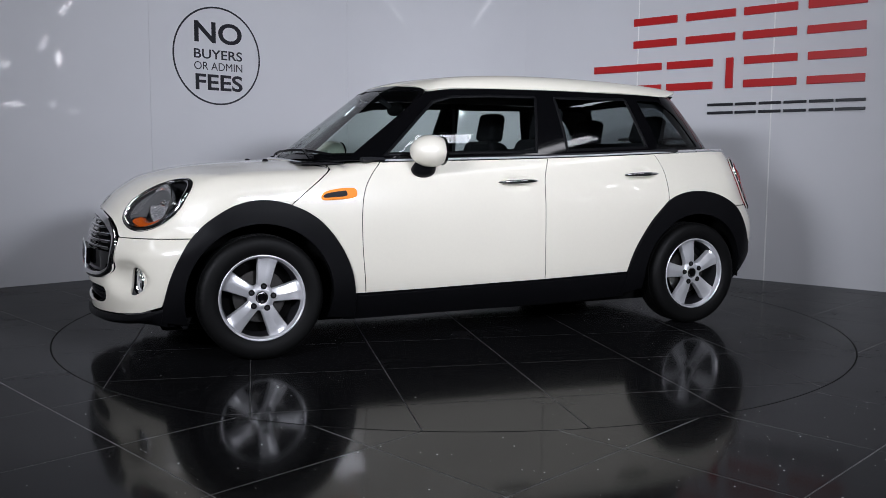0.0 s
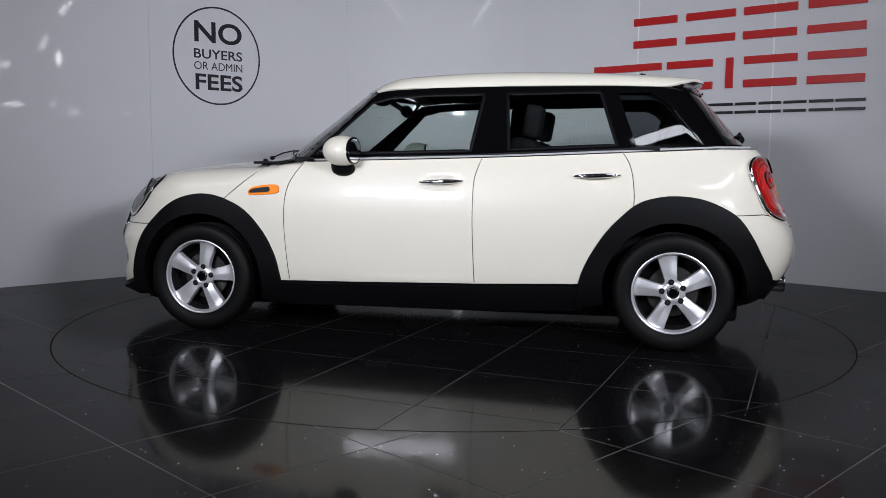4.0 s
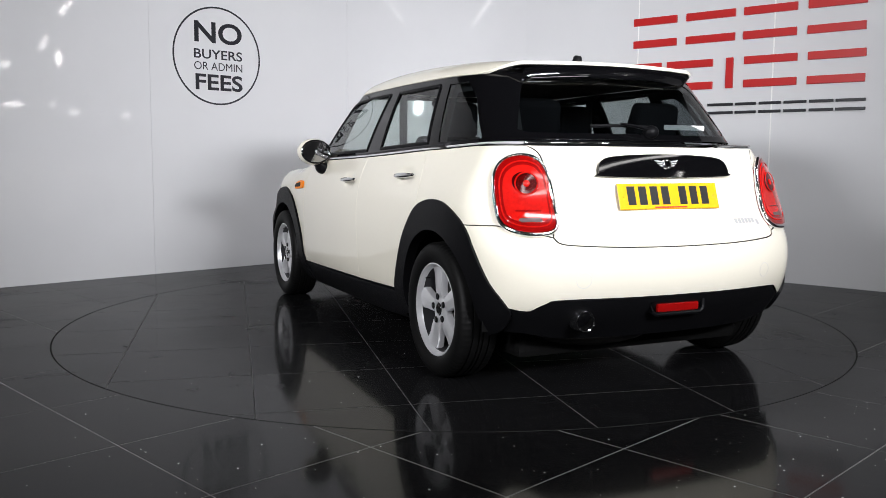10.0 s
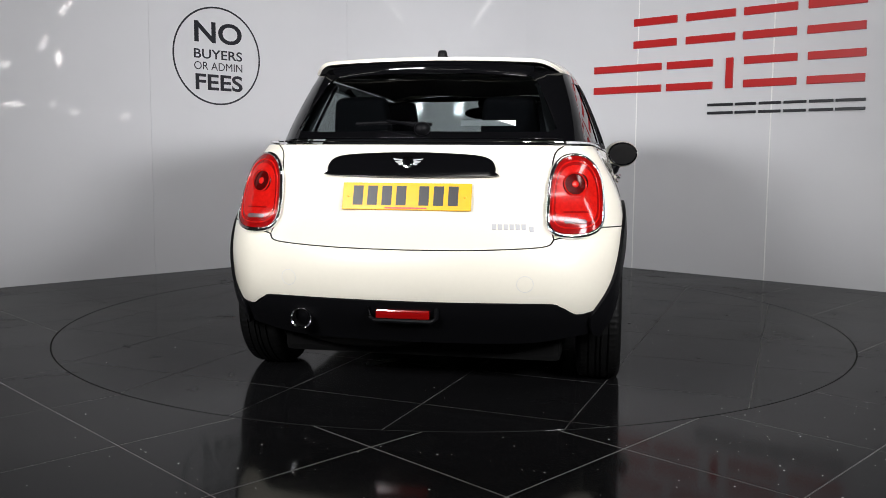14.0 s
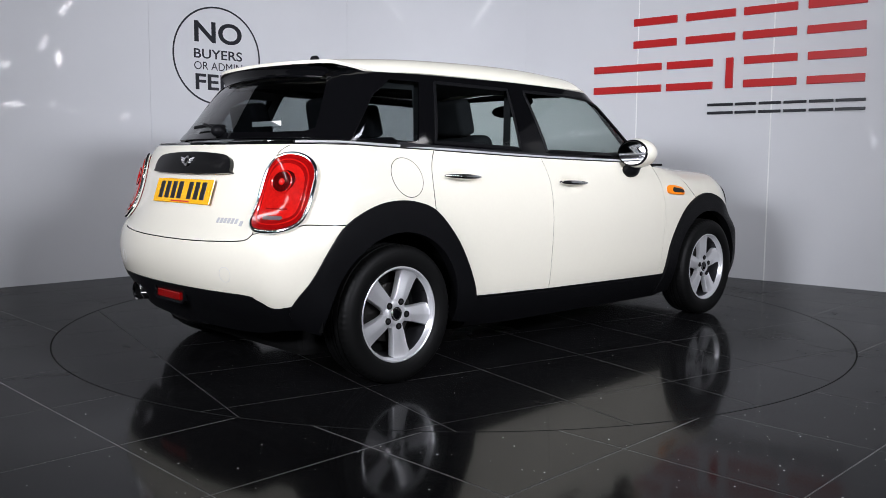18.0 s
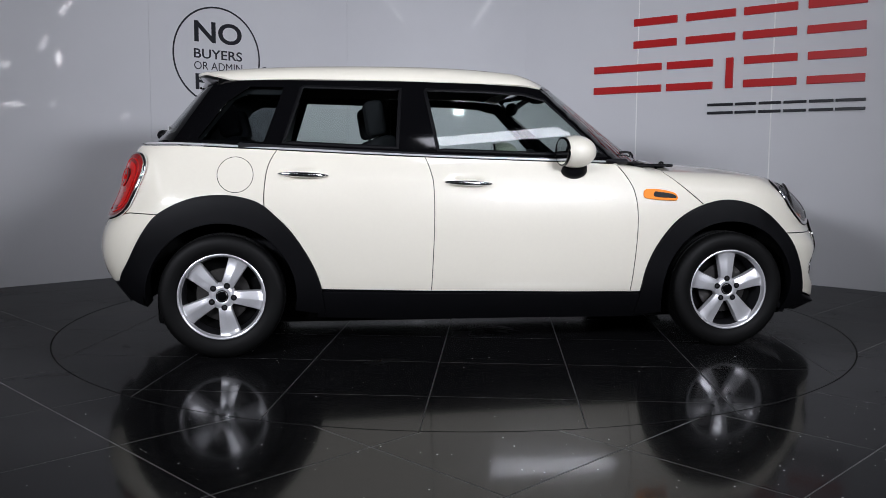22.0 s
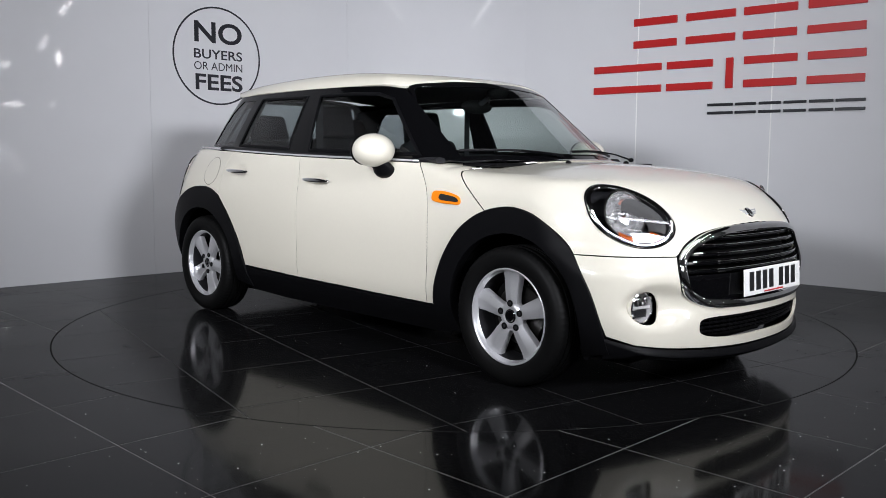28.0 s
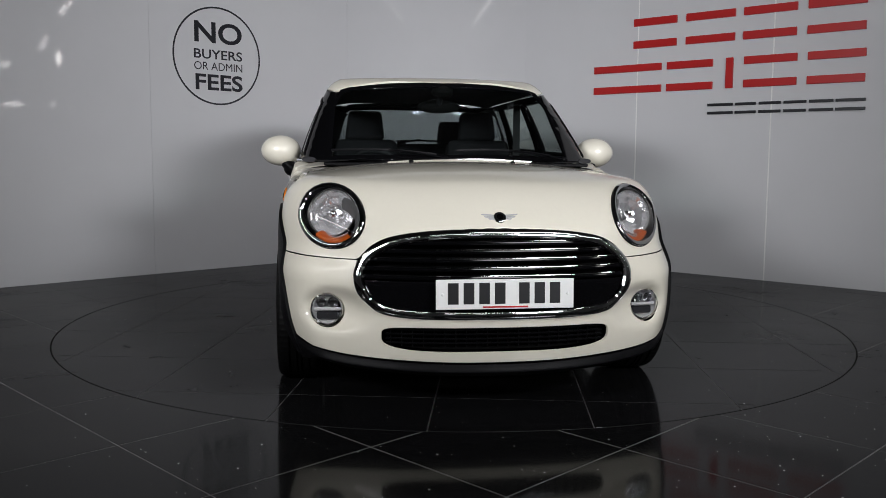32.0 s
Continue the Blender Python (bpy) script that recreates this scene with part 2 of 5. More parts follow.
# ---------------------------------------------------------------- the room
# two flat panelled walls that meet in a rounded corner behind the turntable
CORNER = Vector((-0.0925, 9.2919))
UL = Vector((0.72822, 0.68534))
UR = Vector((0.75965, -0.65033))
TAN = 1.16
WALL_H = 3.4


def wall_point(s, z, off=0.0):
    """A point of the wall face: s metres along it from the corner (negative: left wall), off metres into the room."""
    if s < 0:
        n = Vector((UL.y, -UL.x))
        p = CORNER + UL * s + n * off
    else:
        n = Vector((UR.y, -UR.x))
        p = CORNER + UR * s + n * off
    return Vector((p.x, p.y, z))


def wall_frame(s):
    """Pose on the wall: local x along the wall to the right, local z up, local -y into the room."""
    u = UL if s < 0 else UR
    x = Vector((u.x, u.y, 0))
    z = Vector((0, 0, 1))
    y = z.cross(x)
    m = Matrix((x, y, z)).transposed().to_4x4()
    m.translation = wall_point(s, 0)
    return m


def build_walls():
    spans = {"wall_left": [-8.03, -6.81, -5.59, -4.37, -3.157, -TAN], "wall_right": [TAN, 2.37, 3.56, 4.78, 6.0, 7.2, 8.4]}
    for name, cuts in spans.items():
        a, b = cuts[0], cuts[-1]
        root = put(name, None)
        root.matrix_basis = wall_frame(a)
        part("backing", box(b - a, 0.1, WALL_H, at=((b - a) / 2, 0.068, WALL_H / 2)), M["wall"], root)
        for i in range(len(cuts) - 1):
            w = cuts[i + 1] - cuts[i]
            part("panel", box(w - 0.0012, 0.016, WALL_H, 0.0008, 1, at=(cuts[i] - a + w / 2, 0.008, WALL_H / 2)), M["wall"], root)
        if name == "wall_left":
            part("joint_bead", sweep([(b - a, 0.0, 0.0), (b - a, 0.0, WALL_H)], 0.005, 0.004, 10), M["wall"], root, "", True)
        for q in cuts[1:-1] if name == "wall_right" else []:
            part("joint_strip", box(0.011, 0.004, WALL_H, 0.0015, 1, at=(q - a, -0.0018, WALL_H / 2)), M["white"], root, "thin white joint strip")
        tagged(root, "glossy pale grey wall panels with fine upright joints", "wall", kind="structure")
    # the rounded corner panel
    n = 28
    nl, nr = Vector((UL.y, -UL.x)), Vector((UR.y, -UR.x))
    pl, pr_ = CORNER - UL * (TAN - 0.003), CORNER + UR * (TAN - 0.003)
    ang_l, ang_r = math.atan2(-nl.y, -nl.x), math.atan2(-nr.y, -nr.x)
    half = (ang_l - ang_r) / 2
    rad = TAN / math.tan(half)
    c = pl + nl * rad
    verts, faces = [], []
    for k in range(n + 1):
        a = ang_l + (ang_r - ang_l) * k / n
        for r in (rad, rad + 0.05):
            for z in (0, WALL_H):
                verts.append((c.x + r * math.cos(a), c.y + r * math.sin(a), z))
    for k in range(n):
        i, j = 4 * k, 4 * k + 4
        faces += [(i, j, j + 1, i + 1), (i + 2, i + 3, j + 3, j + 2), (i + 1, j + 1, j + 3, i + 3), (i, i + 2, j + 2, j)]
    faces += [(0, 1, 3, 2), (4 * n, 4 * n + 2, 4 * n + 3, 4 * n + 1)]
    me = mesh_of("wall_corner", verts, faces, M["wall"], True)
    me.set_sharp_from_angle(angle=radians(40))
    tagged(put("wall_corner", me), "glossy pale grey curved corner panel of the wall", "wall", kind="structure")
    # the dim hall that closes the place round the camera
    for nm, sx, sy, sz, at in (
        ("wall_south", 16, 0.15, 5.0, (0, -7, 2.5)), ("wall_west", 0.15, 18, 5.0, (-8, 2, 2.5)), ("wall_east", 0.15, 18, 5.0, (8, 2, 2.5)), ("wall_north", 16, 0.15, 5.0, (0, 11, 2.5))):
        tagged(part(nm, box(sx, sy, sz, at=at), M["hall"], None), "dim plain painted hall wall", "wall", kind="structure")
    tagged(part("ceiling", box(16.3, 18.3, 0.1, at=(0, 2, 5.05)), M["hall_dark"], None), "dark hall ceiling high overhead", "ceiling", kind="structure")


def build_ceiling_lights():
    first = None
    for x, y, turn in ((2.70, 0.70, 32), (-4.7, 1.6, 90), (4.7, 1.6, 90), (-2.2, -3.6, 0), (2.2, -3.6, 0)):
        m = pose(x, y, 3.9 if turn == 90 else 4.93, 0, 0, turn)
        if first is None:
            first = put("ceiling_light", None, m=m)
            part("frame", box(3.7, 0.55, 0.08, 0.01, 1, at=(0, 0, 0.03)), M["casing"], first)
            tagged(first, "long white ceiling strip light", "lamp", group="ceiling lights")
        else:
            f = copy_thing(first, m)
            if turn == 90:
                for rx_ in (-1.5, 1.5):
                    part("rod", sweep([(rx_, 0, 0.06), (rx_, 0, 1.11)], 0.006), M["casing"], f)
            part("diffuser", box(3.6, 0.30, 0.012, 0.003, 1, at=(0, 0, -0.018)), M["tube"], f)


def build_glint_panes():
    """A row of small frosted panes, unseen and glowing, added high on the hall walls for pale patches in the glossy
    panels.
    """
    spots = [(-7.915, y, 90) for y in (-5.6, -4.1, -2.6, -1.1)] + [(x, -6.915, 0) for x in (-5.4, -3.2, -1.2, 0.9, 3.0, 5.2)]
    for k, (x, y, turn) in enumerate(spots):
        ob = put("glint_pane", None, m=pose(x, y, 4.30 + 0.22 * (k % 3 - 1), 0, 0, turn))
        tagged(ob, "small glowing pane, unseen, added high on the hall wall", "window", group="high windows")
        part("pane", box(0.62, 0.012, 0.36, 0.002, 1), M["pane"], ob)
        for q in (-0.33, 0.33):
            part("jamb", box(0.04, 0.03, 0.44, 0.003, 1, at=(q, 0, 0)), M["casing"], ob)
        for q in (-0.2, 0.2):
            part("rail", box(0.62, 0.03, 0.04, 0.003, 1, at=(0, 0, q)), M["casing"], ob)


def build_unseen_softboxes():
    """Unseen softbox fittings on stands, added round the two front lamps."""
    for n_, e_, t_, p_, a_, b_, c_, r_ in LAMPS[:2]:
        root = put("unseen_softbox", None, m=pose(e_[0], e_[1], 0))
        tagged(root, "unseen black softbox on a tripod stand, added round a front lamp", "lamp", group="studio lights")
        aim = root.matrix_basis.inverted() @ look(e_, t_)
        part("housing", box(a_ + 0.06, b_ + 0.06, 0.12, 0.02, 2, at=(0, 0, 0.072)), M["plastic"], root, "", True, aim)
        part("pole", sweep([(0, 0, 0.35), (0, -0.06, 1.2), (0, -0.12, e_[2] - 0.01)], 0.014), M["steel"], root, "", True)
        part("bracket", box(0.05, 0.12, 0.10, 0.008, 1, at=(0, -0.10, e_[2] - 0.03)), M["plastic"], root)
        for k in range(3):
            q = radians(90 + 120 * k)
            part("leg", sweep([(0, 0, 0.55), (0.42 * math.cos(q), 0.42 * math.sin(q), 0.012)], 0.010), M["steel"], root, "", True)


def build_wall_lamps():
    """Unseen fittings added on the hall's east wall, placed so their glints in the glossy panels fit the camera's view.
    """
    first = put("wall_lamp", None, m=pose(7.92, 1.10, 2.94))
    tagged(first, "upright oval wall lamp with a bright lens", "lamp", group="hall wall lamps")
    part("casing", ellipsoid(0.05, 0.10, 0.21, u=20, v=12), M["casing"], first)
    part("lens", ellipsoid(0.06, 0.065, 0.165, (-0.012, 0, 0), 20, 12), M["spot"], first)
    for y, z, tilt, length in ((1.27, 3.96, 33, 0.42), (0.79, 3.26, 31, 0.36), (-0.08, 2.84, 88, 0.3), (0.93, 2.03, 84, 0.16), (0.10, 2.03, 82, 0.46), (1.36, 1.88, 78, 0.26), (2.43, 1.79, 92, 0.24)):
        tube = put("wall_strip_light", None, m=pose(7.915, y, z, -tilt))
        tagged(tube, "slim twin-tube strip light on the hall wall", "lamp", group="hall strip lights")
        part("casing", box(0.03, 0.13, length, 0.004, 1), M["casing"], tube)
        for q in (-0.035, 0.035):
            part("tube", sweep([(-0.022, q, -length / 2 + 0.02), (-0.022, q, length / 2 - 0.02)], 0.011), M["spot"], tube)


def clip_tile(poly, centre, rad, inside):
    """The part of a convex tile inside or outside a circle (one arc at most)."""
    n = len(poly)
    c = Vector(centre)
    out = []
    pend = None

    def keep(p):
        return ((p - c).length <= rad) == inside

    def cross(p, q):
        d, f = q - p, p - c
        a, b, e = d.dot(d), 2 * f.dot(d), f.dot(f) - rad * rad
        disc = math.sqrt(max(0, b * b - 4 * a * e))
        ts = [t for t in ((-b - disc) / (2 * a), (-b + disc) / (2 * a)) if 0 <= t <= 1]
        return p + d * (ts[0] if ts else 0.5)

    flags = [keep(p) for p in poly]
    if all(flags):
        return poly
    if not any(flags):
        return []
    start = next(i for i in range(n) if flags[i] and not flags[i - 1])
    for k in range(n):
        i, j = (start + k) % n, (start + k + 1) % n
        if flags[i]:
            out.append(poly[i])
            if not flags[j]:
                out.append(cross(poly[i], poly[j]))
        elif flags[j]:
            q = cross(poly[i], poly[j])
            p = out[-1]
            a0, a1 = math.atan2(*(p - c).yx), math.atan2(*(q - c).yx)
            da = (a1 - a0 + math.pi) % (2 * math.pi) - math.pi
            m = max(2, int(abs(da) / 0.03))
            out += [c + Vector((math.cos(a0 + da * h / m), math.sin(a0 + da * h / m))) * rad for h in range(1, m)]
            out.append(q)
    return out


TILE, JOINT, THICK = 0.6, 0.0040, 0.012


def tile_mesh(poly, top=0.0):
    n = len(poly)
    cen = sum(poly, Vector((0, 0))) / n
    ins = [p + (cen - p).normalized() * 0.0012 for p in poly]
    verts = [(p.x, p.y, top) for p in ins] + [(p.x, p.y, top - 0.0005) for p in poly] + [(p.x, p.y, top - THICK) for p in poly]
    faces = [tuple(range(n))]
    for i in range(n):
        j = (i + 1) % n
        faces += [(n + i, n + j, j, i), (2 * n + i, 2 * n + j, n + j, n + i)]
    return mesh_of("tile", verts, faces, M["tile"])


def build_floor():
    slab = part("floor", box(16.3, 18.3, 0.2, at=(0, 2, -0.1006)), M["grout"], None)
    tagged(slab, "polished dark tiled floor with thin grey joints", "floor", kind="structure")
    h = (TILE - JOINT) / 2
    e1, e2 = Vector((1, 1)) / math.sqrt(2), Vector((1, -1)) / math.sqrt(2)
    a0, b0 = -3.05 / math.sqrt(2), 2.575 / math.sqrt(2)
    c = Vector((AX, AY))
    cells = []
    for i in range(-14, 26):
        for j in range(-14, 26):
            # s runs along x + y, d along x - y
            s = b0 + (j + 0.5) * TILE
            d = a0 + (i + 0.5) * TILE
            m = e1 * s + e2 * d
            if abs(m.x) > 7.6 or m.y < -6.7 or m.y > 10.6:
                continue
            far = max(-UL.y * (m.x - CORNER.x) + UL.x * (m.y - CORNER.y), -UR.y * (m.x - CORNER.x) + UR.x * (m.y - CORNER.y))
            if far > 0.5:
                continue
            poly = [m + e1 * h * a + e2 * h * b for a, b in ((1, 1), (1, -1), (-1, -1), (-1, 1))]
            poly = clip_tile(poly, c, TABLE_R + 0.003, False)
            if len(poly) > 2:
                cells.append((m, poly))
    near = sorted(cells, key=lambda q: (q[0] - Vector((0, 4.5))).length)
    for k, (m, poly) in enumerate(near[:260]):
        put("tile", tile_mesh(poly), slab)
    bm = bmesh.new()
    for m, poly in near[260:]:
        top = [bm.verts.new((p.x, p.y, 0)) for p in poly]
        bm.faces.new(top)
    tagged(part("far_tiles", bm, M["tile"], slab), kind="stuff")


def build_turntable():
    root = put("turntable", None)
    tagged(root, "round motorised turntable tiled flush with the dark floor", "turntable")
    part("deck", lathe([(0, -0.0006), (TABLE_R - 0.008, -0.0006), (TABLE_R - 0.008, -0.06), (0, -0.06)], 128, "z"), M["grout"], root)
    part("rim", lathe([(TABLE_R - 0.0055, -0.0002), (TABLE_R + 0.0042, -0.0002), (TABLE_R + 0.0042, -0.05), (TABLE_R - 0.0055, -0.05)], 192, "z", True), M["ring"], root, "thin black rim in the gap")
    g = radians(-13.1 - heading(13))
    e1, e2 = Vector((math.cos(g), math.sin(g))), Vector((-math.sin(g), math.cos(g)))
    h = (TILE - JOINT) / 2
    for i in range(-5, 6):
        for j in range(-5, 6):
            m = e1 * ((i + 0.5) * TILE - 0.02) + e2 * (j + 0.5) * TILE
            poly = [m + e1 * h * a + e2 * h * b for a, b in ((1, 1), (1, -1), (-1, -1), (-1, 1))]
            poly = clip_tile(poly, (0, 0), TABLE_R - 0.004, True)
            if len(poly) > 2:
                put("tile", tile_mesh(poly), root)
    return root


def build_signs():
    # round decal
    cs, cz, r = -2.545, 1.832, 0.412
    m = wall_frame(cs) @ Matrix.Translation((0, -0.001, cz))
    root = put("wall_decal", None, m=m)
    tagged(root, "round black-outlined decal with a fee promise on the wall", "sign")
    part("ring", lathe([(r - 0.0125, -0.002), (r - 0.0125, -0.0005), (r + 0.002, -0.0005), (r + 0.002, -0.002)], 96, "y", True), M["decal"], root)
    for text, x0, x1, z0, z1, bold in (("NO", -0.215, 0.235, 0.105, 0.285, 1), ("BUYERS", -0.222, 0.235, -0.028, 0.052, 0.6), ("OR ADMIN", -0.222, 0.235, -0.122, -0.055, 0), ("FEES", -0.212, 0.235, -0.292, -0.155, 1)):
        cu = bpy.data.curves.new("letters", "FONT")
        cu.body, cu.extrude, cu.resolution_u = text, 0.0006, 5
        cu.offset = 0.022 * bold
        tmp = bpy.data.objects.new("tmp", cu)
        me = bpy.data.meshes.new_from_object(tmp)
        bpy.data.objects.remove(tmp)
        bpy.data.curves.remove(cu)
        co = np.array([v.co for v in me.vertices])
        lo, hi = co.min(0), co.max(0)
        for v in me.vertices:
            u = (v.co.x - lo[0]) / (hi[0] - lo[0])
            w = (v.co.y - lo[1]) / (hi[1] - lo[1])
            v.co = (x0 + u * (x1 - x0), -0.0012 + v.co.z, z0 + w * (z1 - z0))
        me.materials.clear()
        me.materials.append(M["decal"])
        put("letters", me, root)
    # raised company lettering, kept as plain bars of its size and colour
    base = wall_frame(1.0)
    sign = put("wall_sign", None, m=base)
    tagged(sign, "raised company sign of red and black bars on the wall", "sign")
    rows = [(1.945, 2.20, "sign_red", ((2.331, 2.735), (2.82, 3.245), (3.315, 3.737), (3.818, 4.240))),
            (1.562, 1.809, "sign_red", ((1.94, 2.604), (2.655, 3.066), (3.18, 3.24), (3.33, 3.75), (3.83, 4.25))),
            (1.353, 1.442, "sign_black", ((3.033, 3.249), (3.269, 3.44), (3.464, 3.639), (3.661, 3.834), (3.856, 4.035), (4.051, 4.263)))]
    for z0, z1, mat, cells in rows:
        for a, b in cells:
            hgt = (z1 - z0)
            if b - a < 0.1:
                zs = [(z0, z1)]
            else:
                zs = [(z0, z0 + hgt * 0.25), (z1 - hgt * 0.25, z1)]
            for lo, hi in zs:
                part("bar", box(b - a, 0.02, hi - lo, 0.002, 1, at=((a + b) / 2 - 1.0, -0.0105, (lo + hi) / 2)), M[mat], sign)




def dust_specks(name, n, place, parent=None):
    """Scattered grit on the floor: tiny flattened flecks."""
    rng = random.Random(7 + n)
    V, F = [], []
    for _ in range(n):
        x, y = place(rng)
        r = rng.choice((0.0009, 0.0012, 0.0016, 0.002, 0.0034))
        k = rng.randint(5, 7)
        b = len(V)
        a0 = rng.random() * 6
        for i in range(k):
            a = a0 + 2 * math.pi * i / k
            q = r * rng.uniform(0.6, 1.2)
            V.append((x + q * math.cos(a), y + q * math.sin(a), 0.0003))
        V.append((x, y, 0.0016))
        F += [(b + i, b + (i + 1) % k, b + k) for i in range(k)]
    ob = put(name, mesh_of(name, V, F, M["dust"]), parent)
    return tagged(ob, "scattered pale grit on the dark floor", "dust", kind="stuff") if parent is None else tagged(ob, kind="stuff")


def outer_spot(rng):
    while True:
        x, y = rng.uniform(-2.6, 2.8), rng.uniform(2.2, 5.5)
        if math.hypot(x - AX, y - AY) > TABLE_R + 0.03 and rng.random() < 1.6 - 0.4 * y + 0.15 * x:
            return x, y


def table_spot(rng):
    r, a = TABLE_R * math.sqrt(rng.random()) * 0.98, rng.uniform(0, 6.2832)
    return r * math.cos(a), r * math.sin(a)


build_walls()
build_ceiling_lights()
build_glint_panes()
build_unseen_softboxes()
build_wall_lamps()
build_floor()
TURNTABLE = build_turntable()
build_signs()
dust_specks("floor_grit", 300, outer_spot)
dust_specks("grit", 190, table_spot, TURNTABLE)

# ---------------------------------------------------------------- the car: body surfaces
# car space: x forward, y to its left, z up, origin on the ground midway between the axles
HUB_X, HUB_Z, HUB_Y = 1.2835, 0.300, 0.75


def spline(xs, ys):
    """Natural cubic spline as a numpy function, straight beyond its ends."""
    x, y = np.array(xs, float), np.array(ys, float)
    n = len(x)
    h = np.diff(x)
    A = np.eye(n)
    r = np.zeros(n)
    for i in range(1, n - 1):
        A[i, i - 1], A[i, i], A[i, i + 1] = h[i - 1], 2 * (h[i - 1] + h[i]), h[i]
        r[i] = 6 * ((y[i + 1] - y[i]) / h[i] - (y[i] - y[i - 1]) / h[i - 1])
    m = np.linalg.solve(A, r)

    def f(q):
        q = np.clip(np.asarray(q, float), x[0], x[-1])
        i = np.clip(np.searchsorted(x, q) - 1, 0, n - 2)
        a, b = x[i + 1] - q, q - x[i]
        hi = h[i]
        return m[i] * a ** 3 / (6 * hi) + m[i + 1] * b ** 3 / (6 * hi) + (y[i] / hi - m[i] * hi / 6) * a + (y[i + 1] / hi - m[i + 1] * hi / 6) * b
    return f


def rmax(a, b, r):
    """Meeting of two half-spaces with a rounded edge."""
    return np.minimum(np.maximum(a, b), -r) + np.hypot(np.maximum(a + r, 0), np.maximum(b + r, 0))


def step(a, b, x):
    t = np.clip((x - a) / (b - a), 0, 1)
    return t * t * (3 - 2 * t)


SIDE = spline([0.10, 0.18, 0.26, 0.33, 0.45, 0.62, 0.75, 0.86, 0.95, 1.05], [0.70, 0.755, 0.800, 0.822, 0.832, 0.838, 0.832, 0.812, 0.785, 0.742])
NOSE = spline([0.1, 0.2, 0.3, 0.42, 0.52, 0.62, 0.70, 0.76, 0.84, 0.95], [1.985, 2.015, 2.027, 2.028, 2.026, 2.010, 1.984, 1.952, 1.895, 1.82])
TAIL = spline([0.1, 0.25, 0.38, 0.46, 0.55, 0.62, 0.72, 0.82, 0.92, 1.0, 1.08], [1.73, 1.83, 1.92, 1.948, 1.952, 1.933, 1.870, 1.828, 1.80, 1.765, 1.70])
DECK = spline([-2.1, -1.5, -1.0, -0.45, 0.06, 0.42, 0.72, 1.0, 1.15, 1.36, 1.62, 1.78, 1.9, 2.0, 2.1], [1.062, 1.040, 1.018, 0.995, 0.979, 0.970, 0.962, 0.958, 0.952, 0.940, 0.905, 0.860, 0.800, 0.715, 0.61])
ROOF = spline([-1.6, -1.4, -1.2, -0.8, -0.4, 0.0, 0.3, 0.45, 0.7], [1.384, 1.403, 1.421, 1.442, 1.449, 1.438, 1.410, 1.388, 1.33])


def lower(P):
    """Body below the windows: negative inside."""
    x, y, z = P[..., 0], np.sqrt(P[..., 1] ** 2 + 1e-5), P[..., 2]
    side = y - (SIDE(z) - 0.0035 * (x + 0.5) ** 2 + 0.012 * np.exp(-((x + 1.4) / 0.5) ** 2) * step(0.35, 0.6, z) - 0.24 * np.maximum(-1.38 - x, 0) ** 2 - 0.052 * step(0.74, 1.06, z) * step(-0.8, -1.5, x))
    front = (x - (NOSE(z) - 0.47 * y ** 2.4 - 0.36 * step(0.5, 0.64, z) * np.maximum(y - 0.25, 0) ** 2)) * 0.9
    rear = ((-TAIL(z) + 0.29 * y ** 2.6) - x) * 0.95
    crown = 0.042 * (y / 0.65) ** 2 * step(0.5, 1.05, x)
    top = (z - (DECK(x) - crown + 0.6 * np.maximum(-1.53 - x, 0))) * 0.97
    f = rmax(side, top, 0.018 + 0.068 * step(0.65, 1.25, x) + 0.05 * step(-1.3, -1.7, x))
    f = rmax(f, front, 0.13)
    f = rmax(f, rear, 0.14)
    # scoops round the fog lamps, and the recess of the rear plate
    d = np.hypot((y - 0.615) / np.where(y < 0.615, 0.135, 0.10), (z - 0.392) / 0.070)
    f = f + 0.052 * np.exp(-d ** 4) * (x > 1.2)
    # dished grips behind the door handles
    for cx, cz in ((-0.0895, 0.847), (-0.893, 0.885)):
        d = np.hypot((x - cx) / 0.082, (z - cz + 0.004) / 0.034)
        f = f + 0.013 * np.exp(-d ** 4)
    return f


def cabin_base(P):
    x, y, z = P[..., 0], np.sqrt(P[..., 1] ** 2 + 1e-5), P[..., 2]
    side = (y - (0.765 - 0.32 * (z - 1.0) - 0.28 * np.maximum(z - 1.0, 0) ** 2 - 0.028 * (x + 0.25) ** 2 - 0.16 * np.maximum(-0.9 - x, 0) ** 2)) * 0.93
    top = z - (ROOF(x) - 0.055 * y ** 2)
    screen = (x - (1.015 - (z - 0.96) * 1.326 - 0.6 * y ** 2)) * 0.6
    f = rmax(side, top, 0.06)
    return rmax(f, screen, 0.045), x, y, z


def cabin(P):
    """Window band, screens and roof."""
    f, x, y, z = cabin_base(P)
    back = ((-1.69 + (z - 1.046) * 0.855 + 0.36 * y ** 2) - x) * 0.76
    return rmax(f, back, 0.11)


def roof_form(P):
    """As the cabin, with the roof drawn back into a spoiler."""
    f, x, y, z = cabin_base(P)
    return rmax(f, (-1.525 + 0.28 * y ** 2) - x, 0.02)


def gradient(F, P, e=1e-4):
    g = np.stack([F(P + np.eye(3)[k] * e) - F(P - np.eye(3)[k] * e) for k in range(3)], -1)
    return g / np.maximum(np.linalg.norm(g, axis=-1, keepdims=True), 1e-9)


